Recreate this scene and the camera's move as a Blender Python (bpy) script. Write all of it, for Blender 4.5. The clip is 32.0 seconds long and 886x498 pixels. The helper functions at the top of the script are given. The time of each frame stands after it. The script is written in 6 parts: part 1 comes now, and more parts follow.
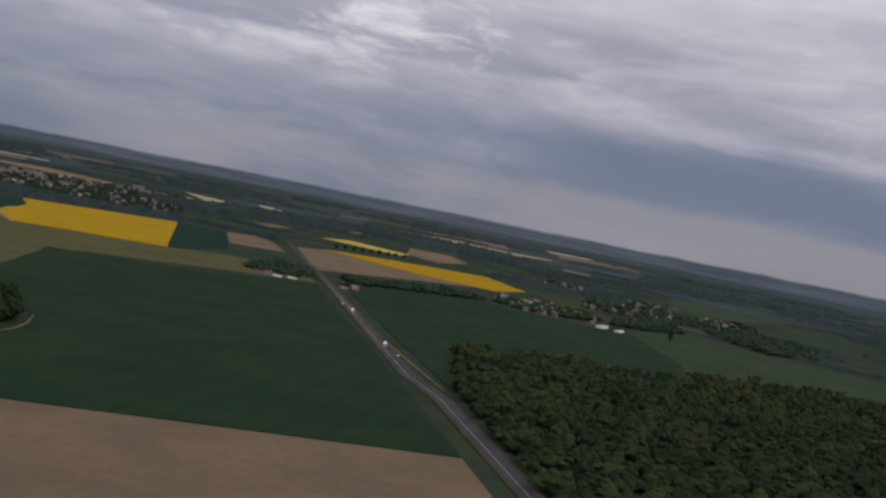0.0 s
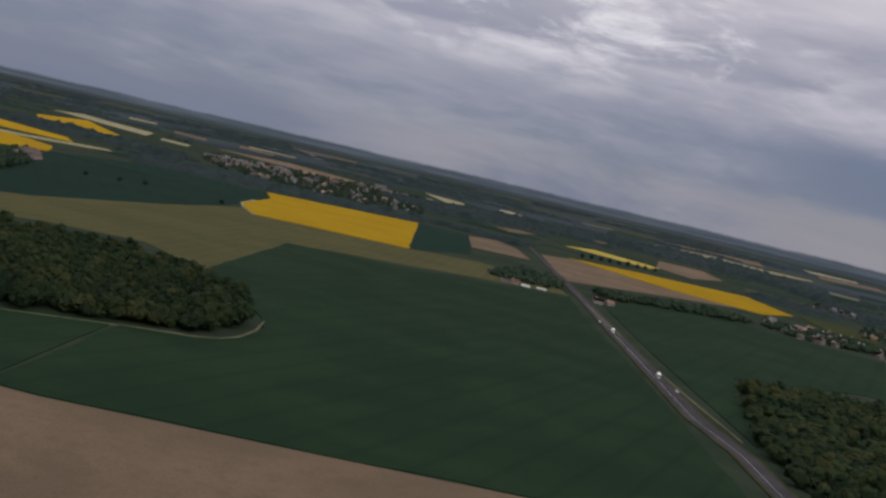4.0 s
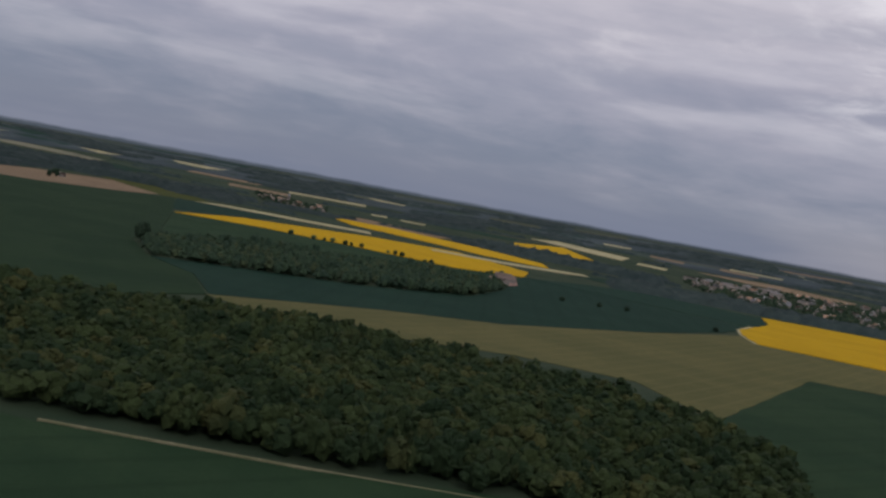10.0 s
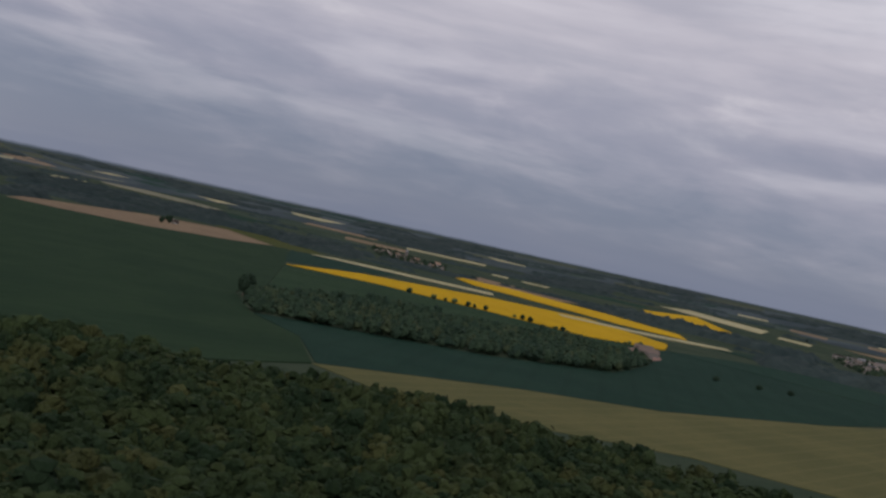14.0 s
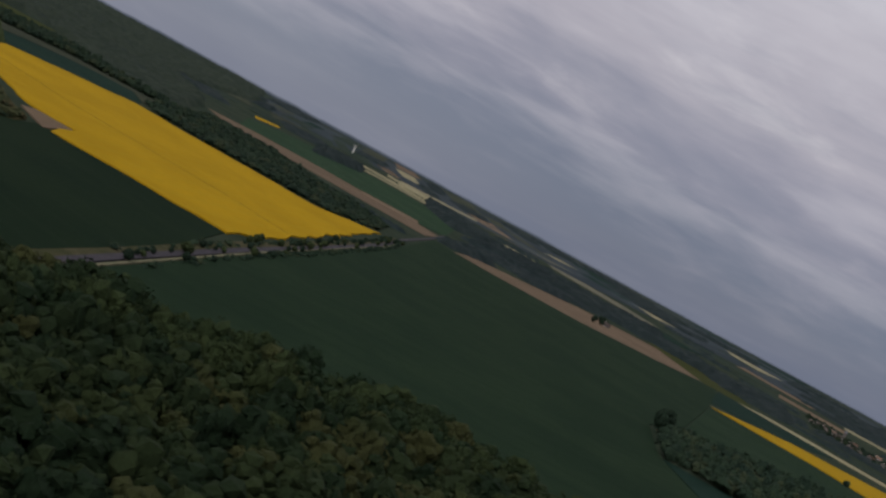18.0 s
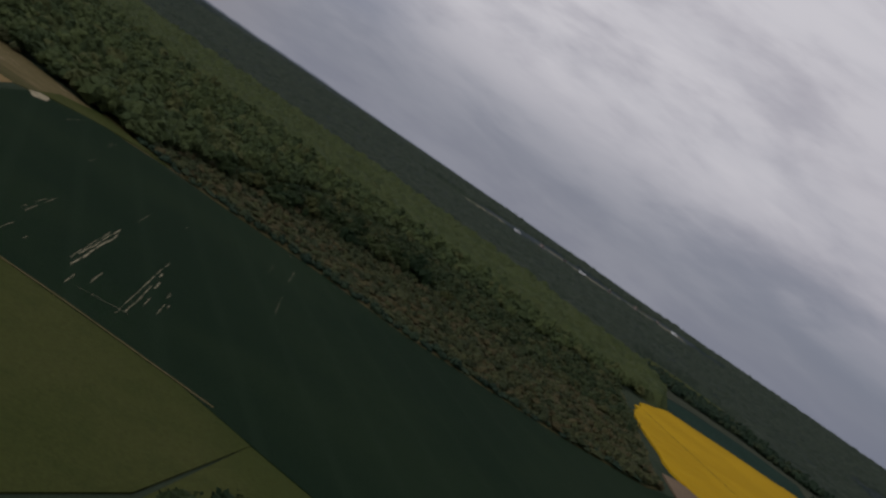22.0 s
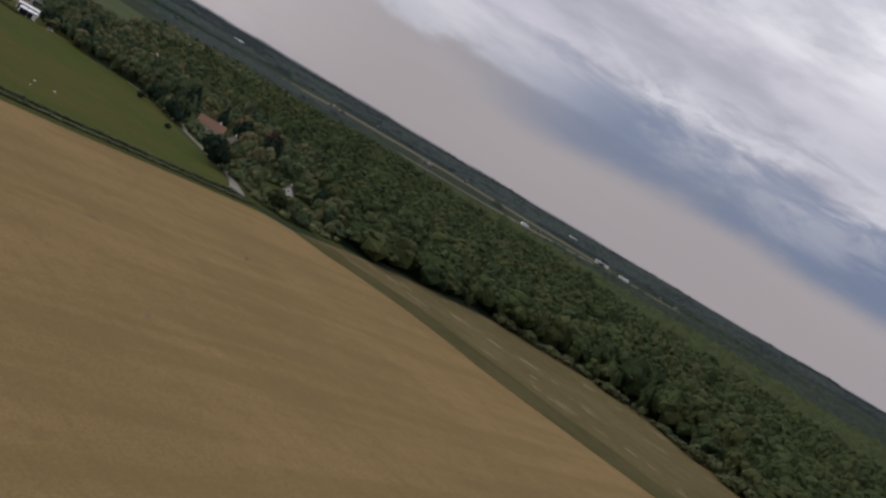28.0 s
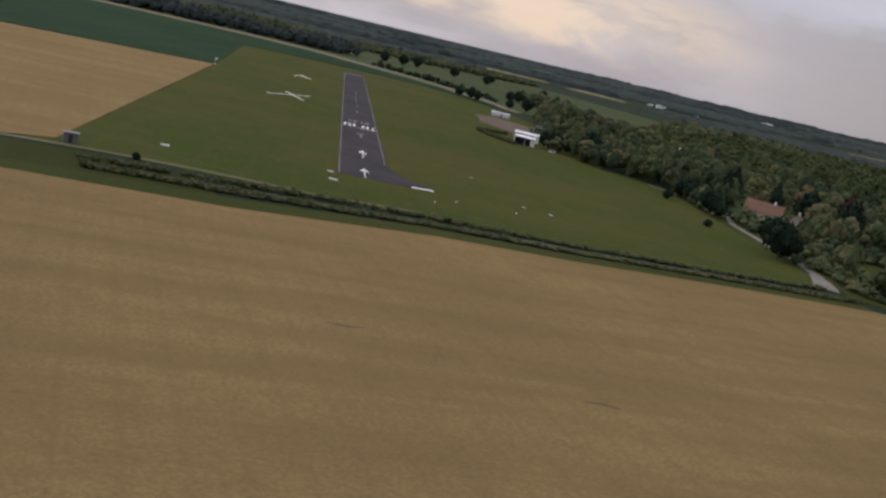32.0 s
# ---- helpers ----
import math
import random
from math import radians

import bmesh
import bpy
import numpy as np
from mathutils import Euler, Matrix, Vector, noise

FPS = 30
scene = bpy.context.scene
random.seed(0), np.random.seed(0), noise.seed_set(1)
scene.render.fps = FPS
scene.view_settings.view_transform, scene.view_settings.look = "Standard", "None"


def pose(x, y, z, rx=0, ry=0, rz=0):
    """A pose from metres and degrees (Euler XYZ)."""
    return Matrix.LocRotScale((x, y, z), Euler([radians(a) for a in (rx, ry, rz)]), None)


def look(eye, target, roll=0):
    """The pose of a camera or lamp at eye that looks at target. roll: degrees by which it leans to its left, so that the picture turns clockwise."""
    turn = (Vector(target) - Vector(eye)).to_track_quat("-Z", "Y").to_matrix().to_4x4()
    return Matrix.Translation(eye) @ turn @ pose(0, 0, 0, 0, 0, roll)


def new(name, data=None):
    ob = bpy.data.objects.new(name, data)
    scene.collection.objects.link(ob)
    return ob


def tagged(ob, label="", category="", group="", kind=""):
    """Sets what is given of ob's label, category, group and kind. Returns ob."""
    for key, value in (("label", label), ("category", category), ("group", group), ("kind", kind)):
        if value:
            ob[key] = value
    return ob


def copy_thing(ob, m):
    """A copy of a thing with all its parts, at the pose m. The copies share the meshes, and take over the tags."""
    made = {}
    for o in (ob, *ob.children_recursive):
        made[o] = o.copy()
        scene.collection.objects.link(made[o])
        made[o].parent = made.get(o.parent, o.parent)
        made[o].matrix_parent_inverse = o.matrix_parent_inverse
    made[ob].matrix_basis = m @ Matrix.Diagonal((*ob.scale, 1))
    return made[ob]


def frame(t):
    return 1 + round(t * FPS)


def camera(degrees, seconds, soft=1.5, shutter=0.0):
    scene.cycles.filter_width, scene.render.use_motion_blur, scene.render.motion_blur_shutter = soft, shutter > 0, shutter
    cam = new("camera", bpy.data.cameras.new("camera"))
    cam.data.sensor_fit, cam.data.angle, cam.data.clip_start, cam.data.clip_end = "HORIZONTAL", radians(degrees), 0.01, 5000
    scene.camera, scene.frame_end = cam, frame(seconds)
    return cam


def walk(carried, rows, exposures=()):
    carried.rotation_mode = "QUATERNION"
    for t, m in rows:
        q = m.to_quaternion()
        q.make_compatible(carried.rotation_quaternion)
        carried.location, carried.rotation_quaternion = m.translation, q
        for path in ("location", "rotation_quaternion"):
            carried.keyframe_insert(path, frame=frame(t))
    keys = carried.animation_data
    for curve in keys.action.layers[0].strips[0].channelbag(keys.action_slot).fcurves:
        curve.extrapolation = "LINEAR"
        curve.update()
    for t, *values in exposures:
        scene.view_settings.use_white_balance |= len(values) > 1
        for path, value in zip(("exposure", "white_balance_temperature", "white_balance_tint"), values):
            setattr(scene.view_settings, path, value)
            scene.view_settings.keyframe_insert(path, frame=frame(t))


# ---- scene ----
cam = camera(43.496, 32.0, soft=2.6)
# seconds, eye x y z, heading to the left of +y, pitch, roll, in degrees
PATH = [
    (0, -690.93, 4.83, 145.13, -188.871, -2.177, 11.302),
    (0.5, -690.37, -14.65, 143.94, -187.730, -2.196, 11.325),
    (1, -689.00, -34.07, 142.62, -186.318, -2.190, 11.623),
    (1.5, -686.60, -53.38, 141.04, -184.828, -2.169, 12.598),
    (2, -683.77, -72.65, 139.21, -183.449, -2.242, 13.235),
    (2.5, -680.26, -91.85, 137.29, -181.881, -2.875, 11.791),
    (3, -675.38, -110.81, 135.35, -180.384, -3.715, 10.727),
    (3.5, -671.71, -130.10, 133.49, -178.879, -4.194, 11.830),
    (5.5, -655.99, -207.36, 124.14, -171.567, -3.465, 15.943),
    (6, -650.76, -226.38, 121.91, -169.601, -2.837, 16.668),
    (6.5, -645.46, -245.41, 120.03, -167.722, -2.523, 17.799),
    (7, -638.64, -263.95, 118.26, -165.938, -2.227, 18.625),
    (7.5, -631.15, -282.20, 116.44, -164.186, -2.077, 19.108),
    (8, -622.85, -300.07, 114.59, -161.892, -2.035, 17.503),
    (8.5, -613.67, -317.55, 112.57, -159.119, -2.522, 14.780),
    (9, -603.50, -334.48, 110.55, -156.175, -2.734, 12.680),
    (9.5, -592.90, -351.03, 108.77, -153.805, -2.631, 11.653),
    (10, -582.63, -367.56, 107.08, -152.492, -2.840, 10.627),
    (10.5, -572.50, -383.94, 105.56, -151.695, -3.130, 9.693),
    (11, -561.20, -399.36, 104.17, -150.965, -3.327, 8.521),
    (11.5, -549.19, -414.11, 102.96, -150.301, -3.106, 8.207),
    (12, -536.67, -428.38, 101.84, -149.636, -2.734, 8.627),
    (12.5, -524.72, -443.24, 100.87, -149.048, -2.229, 9.104),
    (13, -512.90, -458.36, 99.92, -148.469, -1.653, 10.291),
    (13.5, -500.78, -473.38, 98.97, -147.460, -1.150, 11.360),
    (15.5, -448.04, -530.24, 96.61, -140.078, -0.793, 15.358),
    (16, -434.64, -544.19, 96.52, -137.458, -1.263, 16.382),
    (16.5, -421.80, -558.60, 96.23, -134.753, -1.704, 19.028),
    (17, -406.77, -570.69, 95.41, -131.907, -2.234, 23.408),
    (17.5, -391.94, -583.02, 94.03, -127.612, -3.052, 26.475),
    (18, -375.46, -593.07, 92.44, -123.348, -3.136, 28.562),
    (18.5, -358.96, -603.05, 90.39, -118.627, -2.906, 30.369),
    (19, -341.99, -612.03, 88.18, -113.885, -2.730, 31.047),
    (19.5, -324.43, -619.48, 86.09, -109.077, -2.858, 31.619),
    (20, -307.04, -627.00, 84.18, -104.161, -3.247, 32.331),
    (20.5, -289.05, -632.68, 82.43, -99.058, -3.422, 32.980),
    (21, -270.62, -636.32, 80.70, -94.134, -3.625, 33.926),
    (21.5, -252.03, -637.60, 78.92, -89.337, -3.689, 34.239),
    (22, -233.57, -637.47, 77.12, -84.753, -3.829, 34.749),
    (22.5, -215.41, -635.37, 74.82, -80.038, -4.601, 34.499),
    (23, -197.52, -632.35, 72.27, -74.758, -5.564, 34.196),
    (23.5, -180.11, -627.57, 69.76, -69.329, -6.102, 29.602),
    (24, -162.84, -622.66, 67.38, -63.362, -6.562, 26.623),
    (24.5, -146.14, -616.43, 65.23, -58.590, -6.114, 26.069),
    (26.5, -96.20, -566.40, 61.36, -49.219, -4.039, 30.039),
    (27, -83.02, -554.88, 59.68, -45.175, -3.996, 30.657),
    (27.5, -70.97, -542.43, 57.77, -40.635, -4.181, 31.059),
    (28, -59.54, -529.68, 55.68, -35.903, -4.672, 30.933),
    (28.5, -49.87, -515.90, 53.41, -31.294, -5.170, 30.877),
    (29, -40.85, -502.16, 51.04, -26.849, -5.848, 30.902),
    (29.5, -33.91, -487.77, 48.73, -22.318, -6.472, 28.071),
    (30, -28.52, -473.12, 46.73, -17.108, -7.616, 23.400),
    (30.5, -22.95, -458.74, 45.11, -12.149, -7.948, 19.391),
    (31, -18.91, -444.04, 43.35, -9.006, -7.537, 15.869),
    (31.5, -15.36, -429.48, 41.58, -7.609, -8.718, 14.570),
    (32, -12.70, -414.85, 40.00, -7.434, -10.617, 13.458),
]


def aim(row):
    t, x, y, z, yaw, pitch, roll = row
    a, b = radians(yaw), radians(pitch)
    ahead = Vector((-math.sin(a) * math.cos(b), math.cos(a) * math.cos(b), math.sin(b)))
    eye = Vector((x, y, z))
    return t, look(eye, eye + ahead * 10, roll)


walk(cam, [aim(row) for row in PATH], exposures=[(t, stops, 6400, 13) for t, stops in ((0.0, 0.0), (6.0, 0.04), (9.0, 0.06), (12.5, 0.08), (16.0, -0.14), (18.0, -0.25), (19.5, -0.37), (21.0, -0.46), (22.0, -0.48), (23.5, -0.20), (24.5, -0.05), (26.5, 0.0), (28.0, 0.0), (30.0, 0.08), (32.0, 0.12))])


# ---- world, sun ----
class Tree:
    """Short way to wire nodes."""

    def __init__(self, tree):
        self.t = tree

    def add(self, kind):
        return self.t.nodes.new(kind)

    def put(self, socket, value):
        if isinstance(value, bpy.types.NodeSocket):
            self.t.links.new(value, socket)
        elif value is not None:
            socket.default_value = value

    def math(self, op, a, b=None, c=None, clamp=False):
        n = self.add("ShaderNodeMath")
        n.operation, n.use_clamp = op, clamp
        for s, v in zip(n.inputs, (a, b, c)):
            self.put(s, v)
        return n.outputs[0]

    def ramp(self, value, lo, hi, a=0.0, b=1.0):
        n = self.add("ShaderNodeMapRange")
        n.interpolation_type = "SMOOTHSTEP"
        for s, v in zip(n.inputs, (value, lo, hi, a, b)):
            self.put(s, v)
        return n.outputs[0]

    def mix(self, f, a, b, mode="MIX"):
        n = self.add("ShaderNodeMix")
        n.data_type, n.blend_type = "RGBA", mode
        self.put(n.inputs[0], f)
        self.put(n.inputs[6], a if isinstance(a, bpy.types.NodeSocket) else (*a, 1.0))
        self.put(n.inputs[7], b if isinstance(b, bpy.types.NodeSocket) else (*b, 1.0))
        return n.outputs[2]

    def noise(self, vec, scale, detail=4.0, rough=0.55, distort=0.0):
        n = self.add("ShaderNodeTexNoise")
        self.put(n.inputs["Vector"], vec)
        n.inputs["Scale"].default_value, n.inputs["Detail"].default_value = scale, detail
        n.inputs["Roughness"].default_value, n.inputs["Distortion"].default_value = rough, distort
        return n.outputs["Fac"]


SUN_EL, SUN_AZ = 38.0, -35.0  # the sun stands to the north-west behind the cloud
world = bpy.data.worlds.new("world")
scene.world = world
world.use_nodes = True
wt = world.node_tree
wt.nodes.clear()
w = Tree(wt)
direction = w.add("ShaderNodeTexCoord").outputs["Generated"]
sep = w.add("ShaderNodeSeparateXYZ")
w.put(sep.inputs[0], direction)
dx, dy, dz = sep.outputs
flat = w.math("POWER", w.math("ADD", w.math("MULTIPLY", dx, dx), w.math("MULTIPLY", dy, dy)), 0.5)
east = w.math("DIVIDE", dx, flat)
north = w.math("DIVIDE", dy, flat)
up = w.math("MAXIMUM", dz, 0.0)
# cloud deck: the direction laid onto a level sheet
over = w.math("DIVIDE", 1.25, w.math("ADD", up, 0.20))
comb = w.add("ShaderNodeCombineXYZ")
w.put(comb.inputs[0], w.math("MULTIPLY", dx, over))
w.put(comb.inputs[1], w.math("MULTIPLY", dy, over))
deck = comb.outputs[0]
big = w.noise(deck, 0.75, 4, 0.5, 0.4)
mid = w.noise(deck, 1.7, 6, 0.55, 0.5)
fine = w.noise(deck, 4.2, 5, 0.58, 0.3)
# heaped cloud seen from the side, in patches wider than high
side = w.add("ShaderNodeCombineXYZ")
w.put(side.inputs[0], w.math("MULTIPLY", east, 2.6))
w.put(side.inputs[1], w.math("MULTIPLY", north, 2.6))
w.put(side.inputs[2], w.math("MULTIPLY", up, 9.0))
heap = w.noise(side.outputs[0], 1.5, 6, 0.56, 0.3)
lump = w.math("ADD", w.math("MULTIPLY", big, 0.34), w.math("ADD", w.math("MULTIPLY", mid, 0.26), w.math("MULTIPLY", heap, 0.40)))
bright = w.ramp(lump, 0.40, 0.60)
# paler from the horizon upwards, in uneven layers
south_west = w.ramp(w.math("ADD", w.math("MULTIPLY", east, -0.64), w.math("MULTIPLY", north, -0.77)), 0.80, 0.99, 0.13, 0.26)
wave = w.math("ADD", w.math("MULTIPLY", w.math("SUBTRACT", heap, 0.5), south_west), w.math("ADD", w.math("MULTIPLY", w.math("SUBTRACT", mid, 0.5), 0.11), w.math("MULTIPLY", w.math("SUBTRACT", fine, 0.5), 0.05)))
layer = w.math("ADD", up, wave)
base = w.mix(w.ramp(layer, 0.02, 0.125), (0.172, 0.200, 0.276), (0.335, 0.332, 0.400))
base = w.mix(w.ramp(layer, 0.10, 0.20), base, (0.52, 0.495, 0.54))
base = w.mix(w.ramp(layer, 0.19, 0.34), base, (0.74, 0.725, 0.76))
glow = w.ramp(w.math("ADD", w.math("MULTIPLY", fine, 0.35), w.math("MULTIPLY", mid, 0.65)), 0.54, 0.68)
base = w.mix(w.math("MULTIPLY", glow, w.ramp(up, 0.07, 0.20, 0.0, 0.45)), base, (0.76, 0.73, 0.74))
haze = w.math("MULTIPLY", w.ramp(up, 0.055, 0.008), w.ramp(w.math("ADD", w.math("MULTIPLY", east, -0.30), w.math("MULTIPLY", north, -0.95)), 0.84, 0.98, 0.12, 1.0))
base = w.mix(w.math("MULTIPLY", haze, w.math("MULTIPLY", w.ramp(heap, 0.40, 0.60, 0.1, 1.0), 0.75)), base, (0.345, 0.33, 0.355))
# bright broken cloud in the east
ee = w.ramp(w.math("ADD", w.math("MULTIPLY", east, 0.88), w.math("MULTIPLY", north, 0.47)), 0.55, 0.92)
east_low = w.ramp(w.math("ADD", w.math("MULTIPLY", east, 0.99), w.math("MULTIPLY", north, -0.10)), 0.80, 0.97)
base = w.mix(w.math("MULTIPLY", east_low, w.ramp(up, 0.12, 0.03, 0.0, 0.7)), base, (0.255, 0.278, 0.350))
east_soft = w.ramp(w.math("ADD", w.math("MULTIPLY", fine, 0.15), w.math("ADD", w.math("MULTIPLY", bright, 0.2), w.math("MULTIPLY", heap, 0.65))), 0.26, 0.62)
base = w.mix(w.math("MULTIPLY", ee, w.ramp(up, 0.03, 0.15, 0.2, 0.85)), base, w.mix(east_soft, (0.55, 0.535, 0.58), (0.88, 0.86, 0.88)))
# in the north-east: a pale band at the horizon under a dark blue shelf of cloud
ne = w.ramp(w.math("ADD", w.math("MULTIPLY", east, 0.55), w.math("MULTIPLY", north, 0.835)), 0.76, 0.93)
beyond = w.ramp(w.math("ADD", w.math("MULTIPLY", east, 0.72), w.math("MULTIPLY", north, -0.69)), -0.26, -0.02)
east_ne = w.math("MULTIPLY", beyond, w.ramp(w.math("ADD", w.math("MULTIPLY", east, 0.79), w.math("MULTIPLY", north, 0.61)), 0.89, 0.97))
ragged = w.noise(side.outputs[0], 3.4, 6, 0.6, 0.4)
edge = w.math("ADD", up, w.math("ADD", w.math("MULTIPLY", w.math("SUBTRACT", ragged, 0.5), 0.05), w.math("MULTIPLY", w.math("SUBTRACT", heap, 0.5), 0.06)))
billow = w.noise(side.outputs[0], 4.6, 8, 0.62, 0.5)
top = w.math("ADD", up, w.math("ADD", w.math("MULTIPLY", w.math("SUBTRACT", ragged, 0.5), 0.045), w.math("MULTIPLY", w.math("SUBTRACT", billow, 0.5), 0.045)))
low = w.math("ADD", up, w.math("MULTIPLY", w.math("SUBTRACT", heap, 0.5), 0.05))
shelf = w.math("MULTIPLY", w.ramp(low, 0.046, 0.074), w.ramp(top, 0.136, 0.118))
base = w.mix(w.math("MULTIPLY", ne, w.ramp(edge, 0.095, 0.075)), base, (0.365, 0.335, 0.345))
base = w.mix(w.math("MULTIPLY", ne, w.ramp(edge, 0.10, 0.13)), base, w.mix(w.ramp(heap, 0.36, 0.64), (0.38, 0.37, 0.43), (0.58, 0.565, 0.62)))
base = w.mix(w.math("MULTIPLY", ne, w.ramp(up, 0.15, 0.28)), base, w.mix(w.ramp(heap, 0.36, 0.62), (0.60, 0.60, 0.65), (0.98, 0.97, 0.99)))
rim = w.math("MULTIPLY", w.ramp(top, 0.120, 0.134), w.ramp(top, 0.20, 0.138))
base = w.mix(w.math("MULTIPLY", east_ne, w.math("MULTIPLY", rim, w.ramp(billow, 0.36, 0.62, 0.25, 1.0))), base, (0.64, 0.64, 0.69))
base = w.mix(w.math("MULTIPLY", east_ne, w.math("MULTIPLY", shelf, w.ramp(heap, 0.3, 0.6, 0.75, 1.0))), base, w.mix(w.ramp(top, 0.07, 0.128), (0.165, 0.205, 0.305), w.mix(w.ramp(billow, 0.40, 0.62), (0.225, 0.262, 0.360), (0.370, 0.385, 0.455))))
# the veiled sun warms the low cloud in the north
nn = w.ramp(w.math("ADD", w.math("MULTIPLY", east, -0.12), w.math("MULTIPLY", north, 0.99)), 0.80, 0.99)
calm = w.math("MULTIPLY", nn, w.ramp(up, 0.42, 0.20))
base = w.mix(w.math("MULTIPLY", calm, 0.8), base, w.mix(w.ramp(heap, 0.34, 0.66), (0.42, 0.385, 0.41), (0.62, 0.585, 0.62)))
veil = w.math("ADD", up, w.math("MULTIPLY", w.math("SUBTRACT", ragged, 0.5), 0.04))
warm = w.math("MULTIPLY", w.ramp(w.math("ADD", w.math("MULTIPLY", east, 0.06), w.math("MULTIPLY", north, 0.998)), 0.945, 0.99), w.math("MULTIPLY", w.ramp(veil, 0.004, 0.034), w.ramp(veil, 0.105, 0.050)))
base = w.mix(w.math("MULTIPLY", warm, w.ramp(ragged, 0.38, 0.60, 0.3, 0.95)), base, (0.82, 0.65, 0.49))
bar_cloud = w.math("MULTIPLY", w.math("MULTIPLY", nn, w.ramp(heap, 0.52, 0.60)), w.math("MULTIPLY", w.ramp(up, 0.040, 0.055), w.ramp(up, 0.100, 0.080)))
base = w.mix(w.math("MULTIPLY", bar_cloud, 0.6), base, (0.40, 0.36, 0.40))
# thin layers of cloud with crisp lower edges
thin = w.add("ShaderNodeCombineXYZ")
w.put(thin.inputs[0], w.math("MULTIPLY", east, 4.2))
w.put(thin.inputs[1], w.math("MULTIPLY", north, 4.2))
w.put(thin.inputs[2], w.math("MULTIPLY", up, 34.0))
strata = w.noise(thin.outputs[0], 0.9, 5, 0.52, 0.25)
calm_side = w.math("SUBTRACT", 1.0, w.math("MULTIPLY", w.math("MAXIMUM", ne, ee), 0.75))
lit = w.math("MULTIPLY", w.ramp(strata, 0.48, 0.70), w.ramp(up, 0.02, 0.12, 0.06, 0.26))
base = w.mix(w.math("MULTIPLY", lit, calm_side), base, (0.80, 0.765, 0.79))
shade = w.math("MULTIPLY", w.ramp(strata, 0.52, 0.34), w.ramp(up, 0.0, 0.09, 0.18, 0.26))
base = w.mix(w.math("MULTIPLY", shade, calm_side), base, (0.21, 0.235, 0.31))
# heaped bright cloud in the south, a rain-dark band over a pale gap in the south-west
south_heap = w.ramp(w.math("ADD", w.math("MULTIPLY", east, -0.03), w.math("MULTIPLY", north, -1.0)), 0.965, 0.998)
puff = w.math("ADD", w.math("MULTIPLY", billow, 0.55), w.math("MULTIPLY", heap, 0.45))
base = w.mix(w.math("MULTIPLY", south_heap, w.math("MULTIPLY", w.ramp(up, 0.075, 0.15), w.ramp(puff, 0.45, 0.60, 0.0, 0.75))), base, (0.88, 0.85, 0.86))
rain = w.ramp(w.math("ADD", w.math("MULTIPLY", east, -0.44), w.math("MULTIPLY", north, -0.90)), 0.955, 0.992)
torn = w.math("ADD", up, w.math("MULTIPLY", w.math("SUBTRACT", puff, 0.5), 0.05))
base = w.mix(w.math("MULTIPLY", rain, w.math("MULTIPLY", w.ramp(torn, 0.032, 0.050), w.ramp(torn, 0.105, 0.070))), base, (0.150, 0.180, 0.262))
base = w.mix(w.math("MULTIPLY", rain, w.ramp(torn, 0.042, 0.026, 0.0, 0.8)), base, (0.285, 0.278, 0.305))
# distant land painted into the sky below the horizon, haze in its colours
grain = w.add("ShaderNodeCombineXYZ")
w.put(grain.inputs[0], w.math("MULTIPLY", east, 14.0))
w.put(grain.inputs[1], w.math("MULTIPLY", north, 14.0))
w.put(grain.inputs[2], w.math("MULTIPLY", dz, 700.0))
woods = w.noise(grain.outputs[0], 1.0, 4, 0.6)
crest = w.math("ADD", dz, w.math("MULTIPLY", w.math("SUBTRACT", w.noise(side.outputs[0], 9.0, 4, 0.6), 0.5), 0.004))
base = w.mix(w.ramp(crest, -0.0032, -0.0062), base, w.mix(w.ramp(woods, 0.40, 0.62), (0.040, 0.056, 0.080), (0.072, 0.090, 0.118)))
sky = w.add("ShaderNodeTexSky")
sky.sky_type, sky.sun_disc = "NISHITA", False
sky.sun_elevation, sky.sun_rotation = radians(SUN_EL), radians(SUN_AZ)
cloud_bg = w.add("ShaderNodeBackground")
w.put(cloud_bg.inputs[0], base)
cloud_bg.inputs[1].default_value = 0.97
sky_bg = w.add("ShaderNodeBackground")
w.put(sky_bg.inputs[0], sky.outputs[0])
sky_bg.inputs[1].default_value = 0.1
both = w.add("ShaderNodeMixShader")
both.inputs[0].default_value = 0.94
w.put(both.inputs[1], sky_bg.outputs[0])
w.put(both.inputs[2], cloud_bg.outputs[0])
w.put(w.add("ShaderNodeOutputWorld").inputs[0], both.outputs[0])

sun = new("sun", bpy.data.lights.new("sun", "SUN"))
sun.data.energy, sun.data.angle, sun.data.color = 1.2, radians(14), (1.0, 0.95, 0.88)
sa, se = radians(SUN_AZ), radians(SUN_EL)
sun.matrix_world = look((math.sin(sa) * math.cos(se) * 100, math.cos(sa) * math.cos(se) * 100, math.sin(se) * 100), (0, 0, 0))


